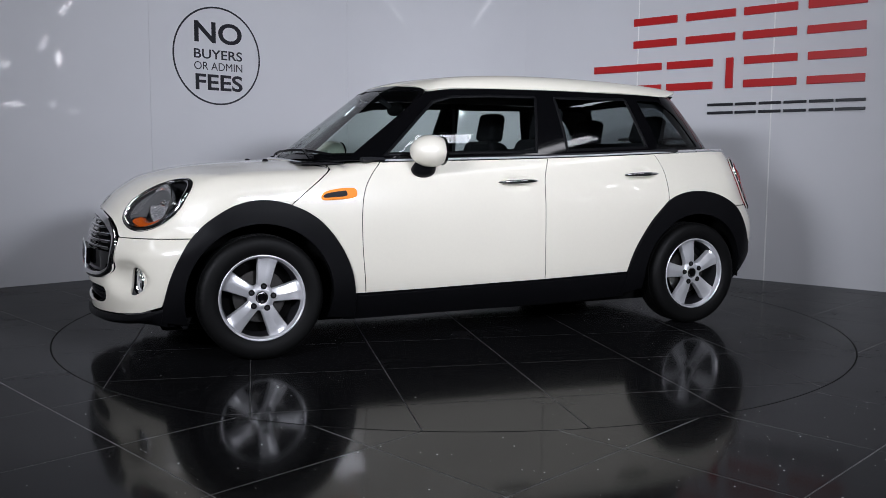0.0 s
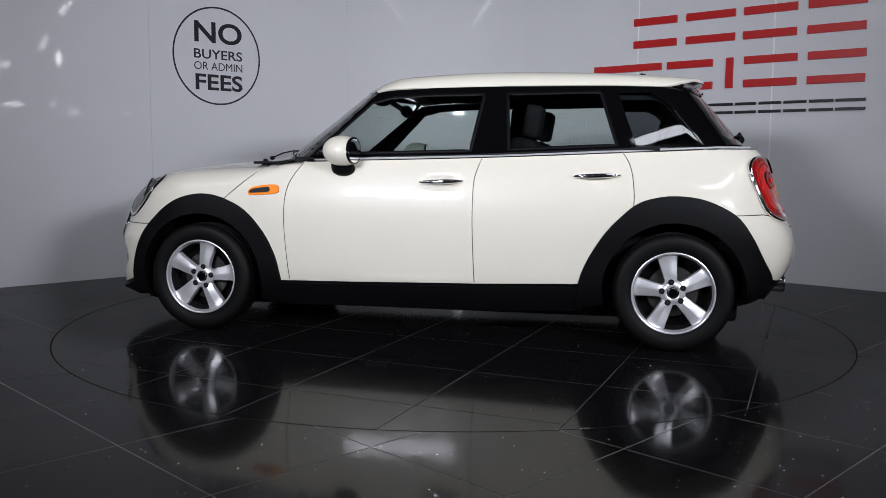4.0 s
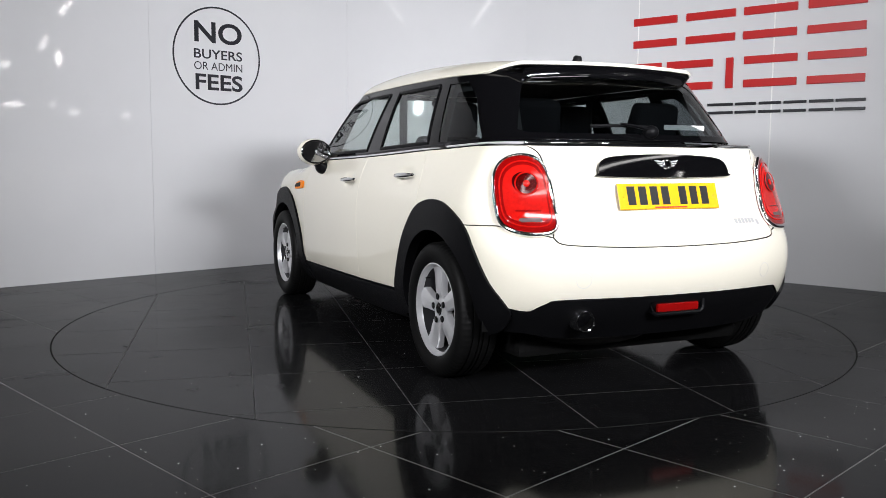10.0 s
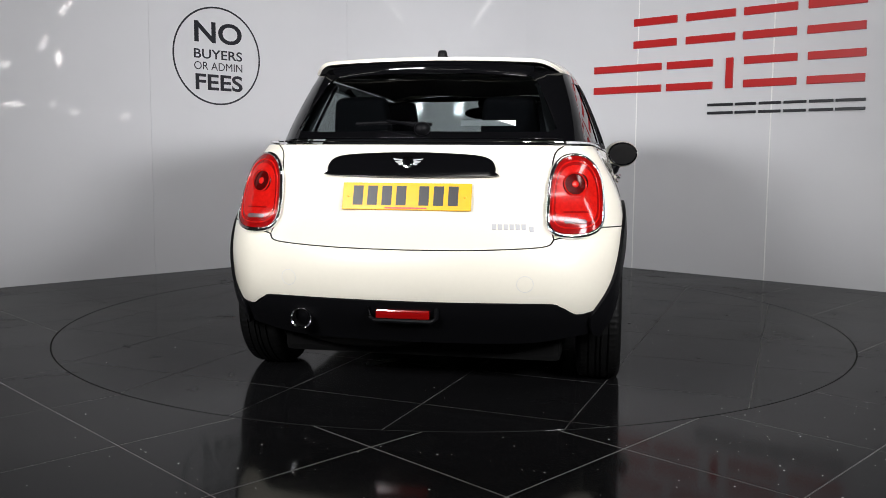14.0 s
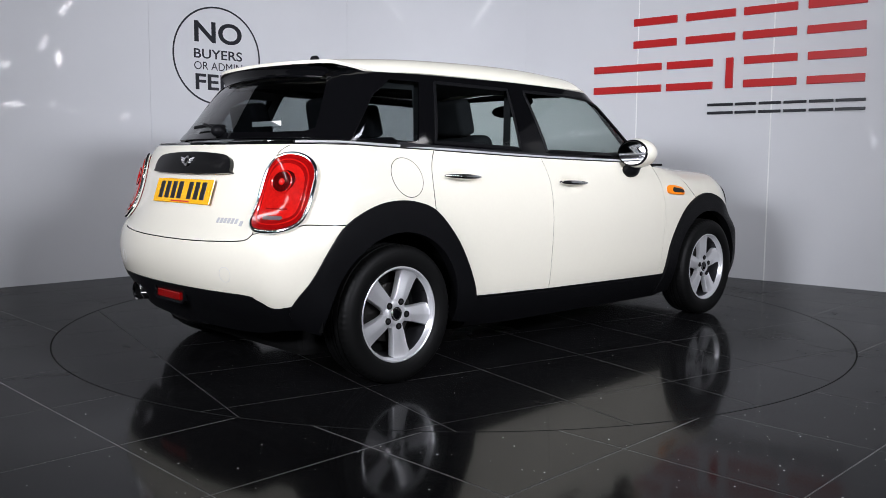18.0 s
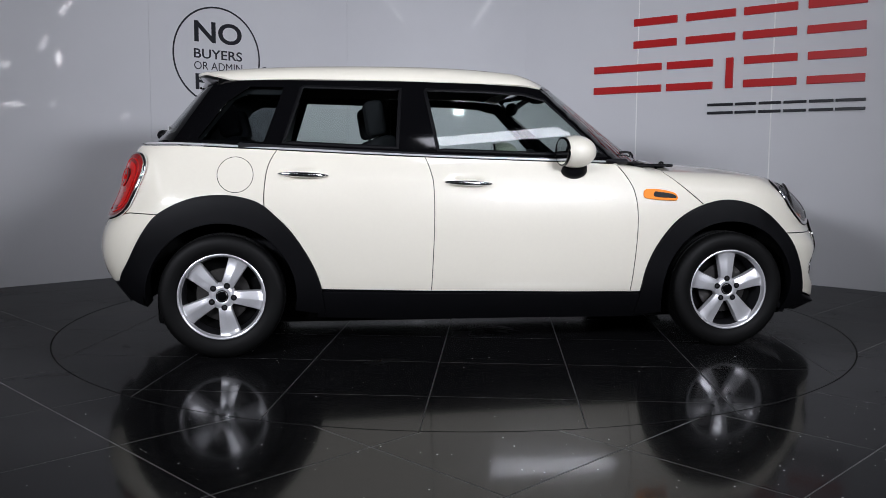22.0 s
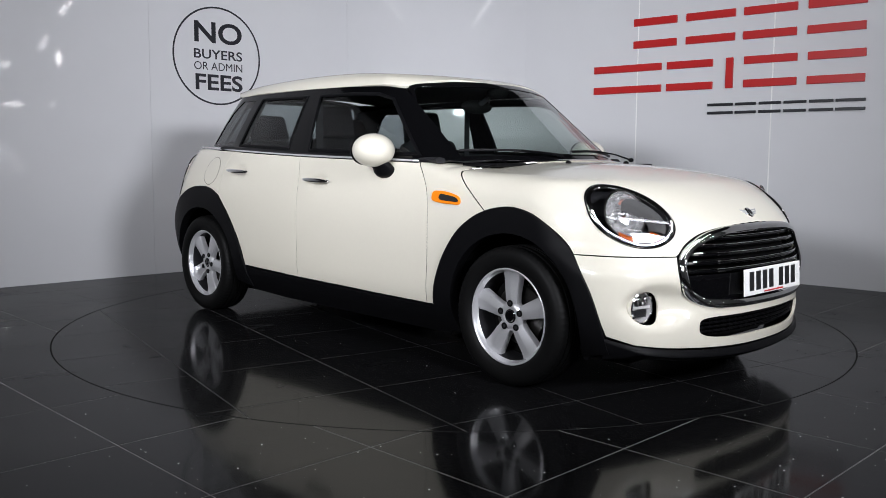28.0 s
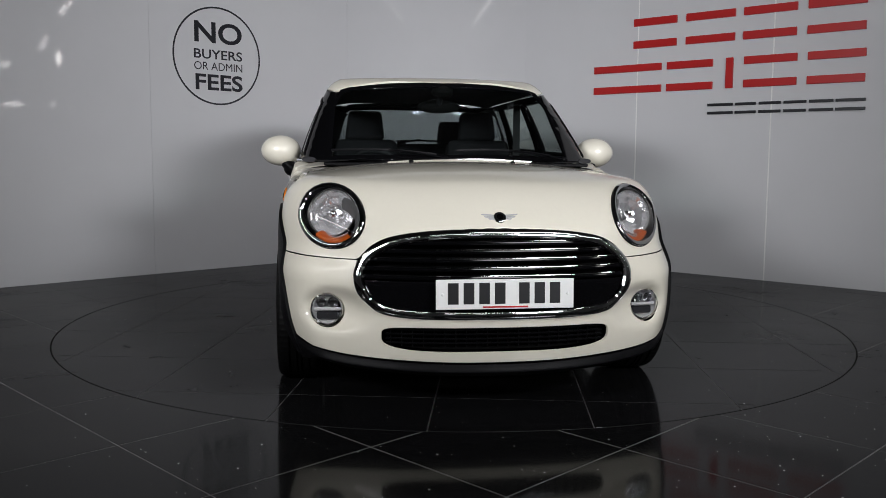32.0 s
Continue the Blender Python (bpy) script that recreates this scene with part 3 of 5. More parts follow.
def shoot(F, O, D, reach=1.6):
    """First leaving of the body along rays that start inside it."""
    O, D = np.asarray(O, float), np.asarray(D, float)
    ts = np.linspace(0.02, reach, 90)
    V = np.stack([F(O + D * t) for t in ts])
    # the last step inside, so that a start above the deck does no harm
    n = len(ts)
    idx = np.clip(n - np.argmax((V <= 0)[::-1], 0), 1, n - 1)
    lo, hi = ts[idx - 1], ts[idx]
    for _ in range(26):
        mid = (lo + hi) / 2
        out = F(O + D * mid[..., None]) > 0
        hi = np.where(out, mid, hi)
        lo = np.where(out, lo, mid)
    return O + D * ((lo + hi) / 2)[..., None]


class Chart:
    """A way to lay a flat outline on the body: side, front wrap, rear wrap, over the top, or over the bonnet."""

    def __init__(self, kind, F, sgn=1, c=0.0, R=0.75):
        self.kind, self.F, self.sgn, self.c, self.R = kind, F, sgn, c, R

    def rays(self, Q):
        a, b = Q[:, 0], Q[:, 1]
        zero = np.zeros_like(a)
        if self.kind == "side":
            return np.stack([a, zero, b], -1), np.stack([zero, zero + self.sgn, zero], -1)
        if self.kind == "wrap":
            t = a / self.R
            return np.stack([zero + self.c, zero, b], -1), np.stack([self.sgn * np.cos(t), np.sin(t), zero], -1)
        if self.kind == "over":
            t = b / self.R
            return np.stack([a, zero, zero + self.c], -1), np.stack([zero, np.sin(t), np.cos(t)], -1)
        if self.kind == "hood":
            t = b / self.R
            phi = np.maximum(a - self.c, 0) / self.R
            o = np.stack([np.minimum(a, self.c), zero, zero + 0.55], -1)
            return o, np.stack([np.sin(phi), np.cos(phi) * np.sin(t), np.cos(phi) * np.cos(t)], -1)

    def flat(self, P):
        P = np.asarray(P, float)
        x, y, z = P[:, 0], P[:, 1], P[:, 2]
        if self.kind == "side":
            return np.stack([x, z], -1)
        if self.kind == "wrap":
            return np.stack([np.arctan2(y, self.sgn * (x - self.c)) * self.R, z], -1)
        if self.kind == "over":
            return np.stack([x, np.arctan2(y, z - self.c) * self.R], -1)
        r = np.hypot(y, z - 0.55)
        return np.stack([np.where(x > self.c, self.c + np.arctan2(x - self.c, r) * self.R, x), np.arctan2(y, z - 0.55) * self.R], -1)

    def lay(self, Q):
        O, D = self.rays(np.asarray(Q, float))
        return shoot(self.F, O, D, 1.9)


def on_side(F, pts, sgn=1):
    p = np.array(pts, float)
    z = np.zeros(len(p))
    return shoot(F, np.stack([p[:, 0], z, p[:, 1]], -1), np.stack([z, z + sgn, z], -1))


def on_front(F, pts, x0=0.6, d=1):
    p = np.array(pts, float)
    z = np.zeros(len(p))
    return shoot(F, np.stack([z + x0, p[:, 0], p[:, 1]], -1), np.stack([z + d, z, z], -1), 1.8)


def on_rear(F, pts):
    return on_front(F, pts, -0.6, -1)


def spaced(loop, d):
    """A closed 2D outline with evenly spaced points that keeps its corners."""
    out = []
    n = len(loop)
    for i in range(n):
        a, b = loop[i], loop[(i + 1) % n]
        k = max(1, int(math.ceil(np.hypot(*(b - a)) / d)))
        for j in range(k):
            out.append(a + (b - a) * j / k)
    return np.array(out)


def inset(loop, d):
    area = 0.5 * np.sum(loop[:, 0] * np.roll(loop[:, 1], -1) - loop[:, 1] * np.roll(loop[:, 0], -1))
    t = np.roll(loop, -1, 0) - np.roll(loop, 1, 0)
    t /= np.maximum(np.linalg.norm(t, axis=1, keepdims=True), 1e-9)
    nrm = np.stack([-t[:, 1], t[:, 0]], -1) * np.sign(area)
    return loop + nrm * d


def inside(P, loops):
    c = np.zeros(len(P), bool)
    for L in loops:
        a, b = L, np.roll(L, -1, 0)
        for (x0, y0), (x1, y1) in zip(a, b):
            if y0 == y1:
                continue
            m = ((y0 > P[:, 1]) != (y1 > P[:, 1])) & (P[:, 0] < (x1 - x0) * (P[:, 1] - y0) / (y1 - y0) + x0)
            c ^= m
    return c


def skin(name, chart, loops, mat, parent, label="", d=0.03, gap=0.0031, lift=0.0, lip=0.013, dark_lip=True):
    """A body panel: outline loops in the chart, laid on the body, with its edges turned in by lip."""
    L = []
    for i, l in enumerate(loops):
        l = spaced(np.asarray(l, float), d * 0.6)
        L.append(inset(l, gap if i == 0 else -gap))
    lo, hi = L[0].min(0), L[0].max(0)
    gx, gy = np.meshgrid(np.arange(lo[0], hi[0], d), np.arange(lo[1], hi[1], d * 0.87))
    gx = gx + (np.arange(gx.shape[0]) % 2)[:, None] * d / 2
    G = np.stack([gx.ravel(), gy.ravel()], -1)
    G = G[inside(G, L)]
    B = np.concatenate(L)
    if len(G):
        dist = np.min(np.linalg.norm(G[:, None] - B[None], axis=-1), axis=1)
        G = G[dist > d * 0.42]
    pts = np.concatenate([B, G]) if len(G) else B
    edges, k = [], 0
    for l in L:
        edges += [(k + i, k + (i + 1) % len(l)) for i in range(len(l))]
        k += len(l)
    v2, _, f2, ov, _, _ = geometry.delaunay_2d_cdt([Vector(p) for p in pts], edges, [], 0, 1e-6)
    V2 = np.array([tuple(v) for v in v2])
    T = np.array([tuple(f) for f in f2])
    T = T[inside(V2[T].mean(1), L)]
    P = chart.lay(V2)
    N = gradient(chart.F, P)
    P = P + N * lift
    fn = np.cross(P[T[:, 1]] - P[T[:, 0]], P[T[:, 2]] - P[T[:, 0]])
    flip = np.einsum("ij,ij->i", fn, N[T].mean(1)) < 0
    T[flip] = T[flip][:, ::-1]
    nv = len(P)
    V, F = P, [tuple(f) for f in T]
    corner = [N[i] for f in F for i in f]
    if lip:
        # edges turned in, with a small rounded shoulder
        ed = {}
        for a, b, c in T:
            for u, w in ((a, b), (b, c), (c, a)):
                ed[(u, w)] = 1
        bd = [(u, w) for (u, w) in ed if (w, u) not in ed]
        ids = {v: k for k, v in enumerate(sorted({v for e in bd for v in e}))}
        m = len(ids)
        key = np.array(sorted(ids))
        out = np.zeros((m, 3))
        for u, w in bd:
            o = np.cross(P[w] - P[u], N[u] + N[w])
            o /= max(np.linalg.norm(o), 1e-9)
            out[ids[u]] += o
            out[ids[w]] += o
        out /= np.maximum(np.linalg.norm(out, axis=1, keepdims=True), 1e-9)
        r = min(0.0025, lip / 3)
        V = np.concatenate([P, P[key] + out * r * 0.6 - N[key] * r, P[key] - N[key] * lip])
        for u, w in bd:
            i, j = ids[u], ids[w]
            F.append((u, nv + i, nv + j, w))
            corner += [N[u], out[i], out[j], N[w]]
            F.append((nv + i, nv + m + i, nv + m + j, nv + j))
            corner += [out[i], out[i], out[j], out[j]]
    me = mesh_of(name, V, F, mat, True)
    if lip and dark_lip and mat is M["paint"]:
        # the returned edges go near-black: shade of the gaps put into colour
        me.materials.append(M["liner"])
        me.polygons.foreach_set("material_index", [0] * len(T) + [k % 2 for k in range(len(F) - len(T))])
    me.normals_split_custom_set([tuple(map(float, n)) for n in corner])
    return put(name, me, parent, label)


def mir(loop):
    return [(x, -y) if len((x, y)) == 2 else None for x, y in loop]


def mir3(P):
    return np.asarray(P) * np.array([1, -1, 1])


def trail(F, P, lift=0.0):
    """Points of the body and its normals, for trims that lie on it."""
    N = gradient(F, np.asarray(P))
    return P + N * lift, N


CAR = put("car", None)
tagged(CAR, "off-white five-door hatchback with black wheel-arch trim and silver alloys", "car")

# shut lines in the side view
G_DOOR_F = [(0.672, 0.950), (0.725, 0.885), (0.765, 0.81), (0.783, 0.70), (0.781, 0.53), (0.760, 0.292)]
G_DOOR_B = [(-0.300, 0.975), (-0.273, 0.90), (-0.260, 0.82), (-0.259, 0.60), (-0.270, 0.311)]
G_DOOR_R = [(-1.018, 1.004), (-1.050, 0.95), (-1.068, 0.89), (-1.078, 0.80), (-1.078, 0.735)]
ARCH_RF = [(-1.078, 0.735), (-0.965, 0.625), (-0.885, 0.51), (-0.835, 0.41), (-0.810, 0.328)]
ARCH_FR = [(0.813, 0.292), (0.837, 0.413), (0.89, 0.53), (0.969, 0.635), (1.05, 0.70), (1.137, 0.740)]
SHUT = [(1.137, 0.740), (1.065, 0.80), (0.985, 0.865), (0.905, 0.93)]


def belt(x):
    return float(DECK(x))


def power(v, k):
    return math.copysign(abs(v) ** k, v)


# long rounded intake below the grille
INTAKE = [(0.437 * power(math.cos(a), 0.42), 0.297 + 0.045 * power(math.sin(a), 0.5) + 0.012 * (math.cos(a)) ** 2 - 0.006) for a in np.linspace(0, 2 * math.pi, 64, endpoint=False)]


def body_panels():
    pm = M["paint"]
    for s, side in ((1, "left"), (-1, "right")):
        ch = Chart("side", lower, s)
        # front door
        top = [(x, belt(x) - 0.016) for x in (-0.29, -0.05, 0.2, 0.45, 0.66)]
        loop = list(soft(G_DOOR_F, 5)) + [(0.4, 0.297), (0.1, 0.304)] + list(soft(G_DOOR_B[::-1], 5)) + top
        skin("front_door", ch, [loop], pm, CAR)
        # rear door
        top = [(x, belt(x) - 0.016) for x in (-1.01, -0.8, -0.55, -0.31)]
        loop = list(soft(G_DOOR_B, 5)) + [(-0.5, 0.318)] + list(soft(ARCH_RF[::-1], 4)) + list(soft(G_DOOR_R[::-1], 5))[1:] + top
        skin("rear_door", ch, [loop], pm, CAR)
        # scuttle wing between door and bonnet
        loop = list(soft(G_DOOR_F[::-1], 5)) + [(0.8, 0.947)] + list(soft(SHUT[::-1], 4)) + list(soft(ARCH_FR[::-1], 4))[1:]
        skin("front_wing", ch, [loop], pm, CAR)
        # rear quarter
        w = Chart("wrap", lower, -1, -0.9)
        g = on_side(lower, soft(G_DOOR_R, 4), s)
        a = on_side(lower, soft([(-1.078, 0.735), (-1.18, 0.775), (-1.296, 0.786), (-1.42, 0.765), (-1.545, 0.695)], 4), s)
        b = on_rear(lower, [(s * 0.76, 0.700), (s * 0.66, 0.678), (s * 0.575, 0.658)])
        c = on_rear(lower, soft([(s * 0.56, 0.70), (s * 0.557, 0.9), (s * 0.565, 0.985), (s * 0.60, 1.022)], 4))
        d_ = on_side(lower, [(-1.45, 1.022), (-1.2, 1.010)], s)
        loop = np.concatenate([g, a[1:], b, c, d_])
        skin("rear_quarter", w, [w.flat(loop)], pm, CAR)
        # sill
        sill = [(-0.83, 0.318), (-0.83, 0.18), (-0.5, 0.163), (0.8, 0.150), (0.86, 0.155), (0.86, 0.285), (0.76, 0.283), (-0.27, 0.303)]
        skin("sill", ch, [sill], M["plastic"], CAR, "black plastic sill trim", lift=0.004, lip=0.05)
        # wheel arch trims
        out_f = soft([(0.80, 0.165), (0.812, 0.292), (0.837, 0.413), (0.89, 0.53), (0.969, 0.635), (1.05, 0.70), (1.137, 0.742), (1.22, 0.762), (1.305, 0.764), (1.40, 0.742), (1.48, 0.700), (1.55, 0.645), (1.61, 0.58), (1.660, 0.50), (1.698, 0.41), (1.726, 0.30), (1.735, 0.2)], 4)
        arc = [(HUB_X + 0.352 * math.cos(radians(t)), HUB_Z + 0.352 * math.sin(radians(t))) for t in np.arange(-20, 201, 5)]
        skin("wheel_arch", ch, [list(out_f) + arc], M["plastic"], CAR, "matt black wheel-arch trim", d=0.028, lift=0.012, lip=0.05)
        out_r = soft([(-0.79, 0.20), (-0.808, 0.33), (-0.835, 0.41), (-0.885, 0.51), (-0.965, 0.625), (-1.078, 0.737), (-1.18, 0.777), (-1.296, 0.788), (-1.43, 0.768), (-1.565, 0.702), (-1.645, 0.605), (-1.715, 0.475), (-1.755, 0.405), (-1.762, 0.345), (-1.70, 0.275), (-1.64, 0.250)], 4)
        arc = [(-HUB_X + 0.352 * math.cos(radians(t)), HUB_Z + 0.352 * math.sin(radians(t))) for t in np.arange(188, -17, -5)]
        skin("wheel_arch", ch, [list(out_r) + arc], M["plastic"], CAR, "matt black wheel-arch trim", d=0.028, lift=0.012, lip=0.05)
        # cabin side band with three window openings
        cb = Chart("side", cabin, s)
        band = [(0.80, 0.957), (0.60, 0.966), (0.2, 0.978), (-0.3, 0.992), (-0.8, 1.012), (-1.3, 1.034), (-1.555, 1.046), (-1.46, 1.17), (-1.36, 1.30), (-1.32, 1.350), (-1.2, 1.3455), (-1.0, 1.349), (-0.4, 1.352), (0.0, 1.346), (0.25, 1.334), (0.34, 1.322)]
        w1 = [(-0.238, 1.002), (-0.292, 1.30), (-0.285, 1.315), (0.0, 1.312), (0.22, 1.30), (0.335, 1.27), (0.442, 1.17), (0.642, 0.979)]
        w2 = [(-0.43, 1.010), (-0.405, 1.315), (-0.89, 1.322), (-0.905, 1.31), (-0.995, 1.033)]
        w3 = [(-1.085, 1.040), (-1.075, 1.06), (-0.985, 1.315), (-1.15, 1.316), (-1.26, 1.24), (-1.40, 1.06), (-1.40, 1.05)]
        skin("window_surround", cb, [band, w1, w2, w3], M["black_gloss"], CAR, "gloss black pillars round the side windows", gap=0.0, d=0.03, lip=0.012)
        for nm, l, gm in (("door_window", w1, "glass"), ("door_window", w2, "glass"), ("quarter_window", w3, "glass_dark")):
            skin(nm, cb, [l], M[gm], CAR, "", gap=-0.004, lift=-0.004, lip=0)
        for l in (w1, w2):
            P, N = trail(cabin, cb.lay(inset(spaced(np.array(l), 0.04), 0.006)), 0.002)
            part("window_seal", sweep(P, 0.009, 0.004, 6, True, N), M["plastic"], CAR, smooth=True)
        # bright strip along the window line
        xs = np.linspace(0.86, -1.49, 50)
        P, N = trail(lower, on_side(lower, [(x, belt(x) - 0.010) for x in xs], s), 0.002)
        Q, K = trail(lower, on_rear(lower, [(s * y, 1.030) for y in (0.66, 0.63, 0.605)]), 0.002)
        P, N = np.concatenate([P, Q]), np.concatenate([N, K])
        part("window_line_trim", sweep(P, 0.006, 0.005, 8, False, N), M["silver"], CAR, "slim chrome strip", True)
    # bonnet
    hd = Chart("hood", lower, 1, 1.2, 0.7)
    half = []
    half.append(on_side(lower, soft(SHUT[::-1], 4), 1))
    half.append(on_side(lower, soft([(1.137, 0.740), (1.22, 0.760), (1.305, 0.762), (1.40, 0.740), (1.48, 0.698), (1.55, 0.645), (1.60, 0.590)], 4), 1)[1:])
    half.append(on_front(lower, [(0.72, 0.587), (0.62, 0.585), (0.53, 0.585)]))
    half.append(on_front(lower, soft([(0.514, 0.594), (0.468, 0.640), (0.392, 0.674), (0.25, 0.694), (0.0, 0.701)], 4)))
    top = [(1.035, 0.0), (1.03, 0.15), (1.015, 0.3), (0.985, 0.45), (0.945, 0.6)]
    topP = np.array([(x, y, 0.95) for x, y in top])
    tp = hd.lay(hd.flat(topP))
    left = np.concatenate([tp] + half)
    loop = np.concatenate([left, mir3(left[1:-1])[::-1]])
    lampL = on_front(lower, [(0.619 + 0.117 * math.cos(a), 0.741 + 0.113 * math.sin(a)) for a in np.linspace(0, 2 * math.pi, 40, endpoint=False)], 1.1)
    skin("bonnet", hd, [hd.flat(loop), hd.flat(lampL), hd.flat(mir3(lampL))], pm, CAR, d=0.028)
    # front bumper
    fw = Chart("wrap", lower, 1, 1.0)
    half = [on_front(lower, soft([(0.0, 0.372), (0.25, 0.374), (0.395, 0.382), (0.468, 0.407), (0.519, 0.458), (0.535, 0.52), (0.524, 0.585)], 4)),
            on_front(lower, [(0.62, 0.585), (0.72, 0.587)]), on_side(lower, soft([(1.60, 0.590), (1.656, 0.50), (1.694, 0.41), (1.719, 0.32), (1.732, 0.272)], 4), 1),
            on_front(lower, soft([(0.69, 0.240), (0.58, 0.224), (0.42, 0.213), (0.2, 0.204), (0.0, 0.202)], 4))]
    left = np.concatenate(half)
    loop = np.concatenate([left, mir3(left[1:-1])[::-1]])
    holes = [fw.flat(on_front(lower, INTAKE))]
    for s in (1, -1):
        holes.append(fw.flat(on_front(lower, [(s * 0.637 + 0.063 * math.cos(a), 0.384 + 0.062 * math.sin(a)) for a in np.linspace(0, 2 * math.pi, 26, endpoint=False)], 1.2)))
    skin("front_bumper", fw, [fw.flat(loop)] + holes, pm, CAR, d=0.022, dark_lip=False)
    # front lip
    edge = np.concatenate([on_side(lower, [(1.722, 0.266), (1.755, 0.255)], 1), on_front(lower, soft([(0.69, 0.236), (0.58, 0.219), (0.42, 0.207), (0.2, 0.198), (0.0, 0.196)], 4))])
    edge = np.concatenate([edge, mir3(edge[:-1])[::-1]])
    fade = step(1.66, 1.85, edge[:, :1])
    mid = edge + np.array([0.014, 0, -0.020]) * (0.3 + 0.7 * fade)
    bot = edge * np.array([1, 0.97, 1]) + np.array([-0.015, 0, -0.047]) - np.array([0, 0, 0.06]) * (1 - fade)
    back = bot + np.array([-0.12, 0, 0.01])
    n = len(edge)
    V = np.concatenate([edge, mid, mid + np.array([0, 0, -0.008]), bot, back])
    F = [(r * n + i, r * n + i + 1, (r + 1) * n + i + 1, (r + 1) * n + i) for r in range(4) for i in range(n - 1)]
    me = mesh_of("front_lip", V, F, M["plastic"], True)
    me.set_sharp_from_angle(angle=radians(50))
    put("front_lip", me, CAR, "black plastic chin spoiler")
    for s in (1, -1):
        part("air_deflector", prism([(1.60, 0.215), (1.622, 0.162), (1.640, 0.160), (1.67, 0.215)], s * 0.50, s * 0.745, "y"), M["plastic"], CAR, "black flap ahead of the wheel")
    # rear bumper, tailgate
    rw = Chart("wrap", lower, -1, -0.9)
    cut = soft([(0.575, 0.658), (0.55, 0.634), (0.45, 0.624), (0.25, 0.616), (0.0, 0.613)], 4)
    half = [on_rear(lower, cut[::-1]), on_rear(lower, [(0.66, 0.678), (0.76, 0.700)]), on_side(lower, soft([(-1.545, 0.695), (-1.62, 0.60), (-1.692, 0.47), (-1.735, 0.378)], 4), 1),
            on_rear(lower, soft([(0.69, 0.362), (0.655, 0.364), (0.605, 0.394), (0.52, 0.410), (0.0, 0.410)], 4))]
    left = np.concatenate(half)
    loop = np.concatenate([left, mir3(left[1:-1])[::-1]])
    skin("rear_bumper", rw, [rw.flat(loop)], pm, CAR)
    half = [on_rear(lower, cut[::-1]), on_rear(lower, soft([(0.56, 0.70), (0.557, 0.9), (0.565, 0.985), (0.60, 1.022)], 4))]
    left = np.concatenate(half)
    loop = np.concatenate([left, mir3(left[1:])[::-1]])
    skin("tailgate", rw, [rw.flat(loop)], pm, CAR)
    # rear valance
    half = [on_rear(lower, soft([(0.0, 0.408), (0.52, 0.408), (0.605, 0.392), (0.655, 0.362), (0.69, 0.360)], 4)), on_side(lower, [(-1.752, 0.378), (-1.750, 0.330), (-1.690, 0.262)], 1), on_rear(lower, soft([(0.64, 0.256), (0.54, 0.236), (0.40, 0.226), (0.0, 0.222)], 4))]
    left = np.concatenate(half)
    loop = np.concatenate([left, mir3(left[1:-1])[::-1]])
    skin("rear_valance", rw, [rw.flat(loop)], M["plastic"], CAR, "black plastic lower rear panel", lift=-0.004, lip=0.06)
    # roof and spoiler
    ro = Chart("over", roof_form, 1, 1.0, 0.6)
    half = [(0.452, 0.0), (0.445, 0.12), (0.425, 0.25), (0.395, 0.36)]
    R_ = lambda y, z: math.atan2(y, z - 1.0) * 0.6
    half += [(0.345, R_(0.53, 1.343)), (0.27, R_(0.60, 1.338)), (0.0, R_(0.628, 1.352)), (-0.4, R_(0.628, 1.358)), (-0.9, R_(0.610, 1.356)), (-1.20, R_(0.588, 1.350)), (-1.30, R_(0.535, 1.360)), (-1.372, R_(0.46, 1.370)), (-1.434, R_(0.32, 1.38)), (-1.452, R_(0.15, 1.38)), (-1.455, 0.0)]
    half = list(soft(half, 4))
    loop = half + [(x, -y) for x, y in half[1:-1]][::-1]
    skin("roof", ro, [loop], pm, CAR, d=0.03, lip=0.015, lift=0.0015, dark_lip=False)
    # spoiler underside
    ys = np.linspace(-0.45, 0.45, 29)
    up, dn = [], []
    for y in ys:
        up.append((-1.452 + 0.33 * y * y, y, float(ROOF(-1.44)) - 0.055 * y * y - 0.014 - 0.03 * (abs(y) / 0.56) ** 4))
        z = 1.335 - 0.02 * (y / 0.5) ** 2
        dn.append((-1.69 + (z - 1.046) * 0.855 + 0.36 * y * y - 0.004, y * 0.92, z))
    V = up + [(a[0] + 0.02, a[1], a[2] - 0.02) for a in up] + dn
    n = len(ys)
    F = [(r * n + i, r * n + i + 1, (r + 1) * n + i + 1, (r + 1) * n + i) for r in range(2) for i in range(n - 1)]
    put("spoiler", mesh_of("spoiler", V, F, M["black_gloss"], True), CAR, "gloss black underside of the roof spoiler")
    # screens
    fs = Chart("wrap", cabin, 1, -0.2)
    q = [(0.0, 0.962), (0.35, 0.960), (0.63, 0.958), (0.70, 0.957), (0.678, 1.0), (0.575, 1.26), (0.538, 1.335), (0.50, 1.348), (0.3, 1.368), (0.0, 1.378)]
    loop = q + [(-y, z) for y, z in q[1:-1]][::-1]
    pts = []
    for y, z in loop:
        pts.append(((1.015 - (z - 0.96) * 1.326 - 0.6 * y * y) - 0.01, y, z))
    outer = fs.flat(np.array(pts))
    q2 = [(0.0, 0.985), (0.35, 0.983), (0.645, 0.976), (0.666, 0.988), (0.575, 1.238), (0.530, 1.320), (0.495, 1.336), (0.25, 1.345), (0.0, 1.352)]
    loop2 = q2 + [(-y, z) for y, z in q2[1:-1]][::-1]
    inner = fs.flat(np.array([((1.015 - (z - 0.96) * 1.326 - 0.6 * y * y) - 0.01, y, z) for y, z in loop2]))
    skin("windscreen_border", fs, [outer, inner], M["black_gloss"], CAR, "black border of the windscreen", gap=0, lip=0.01)
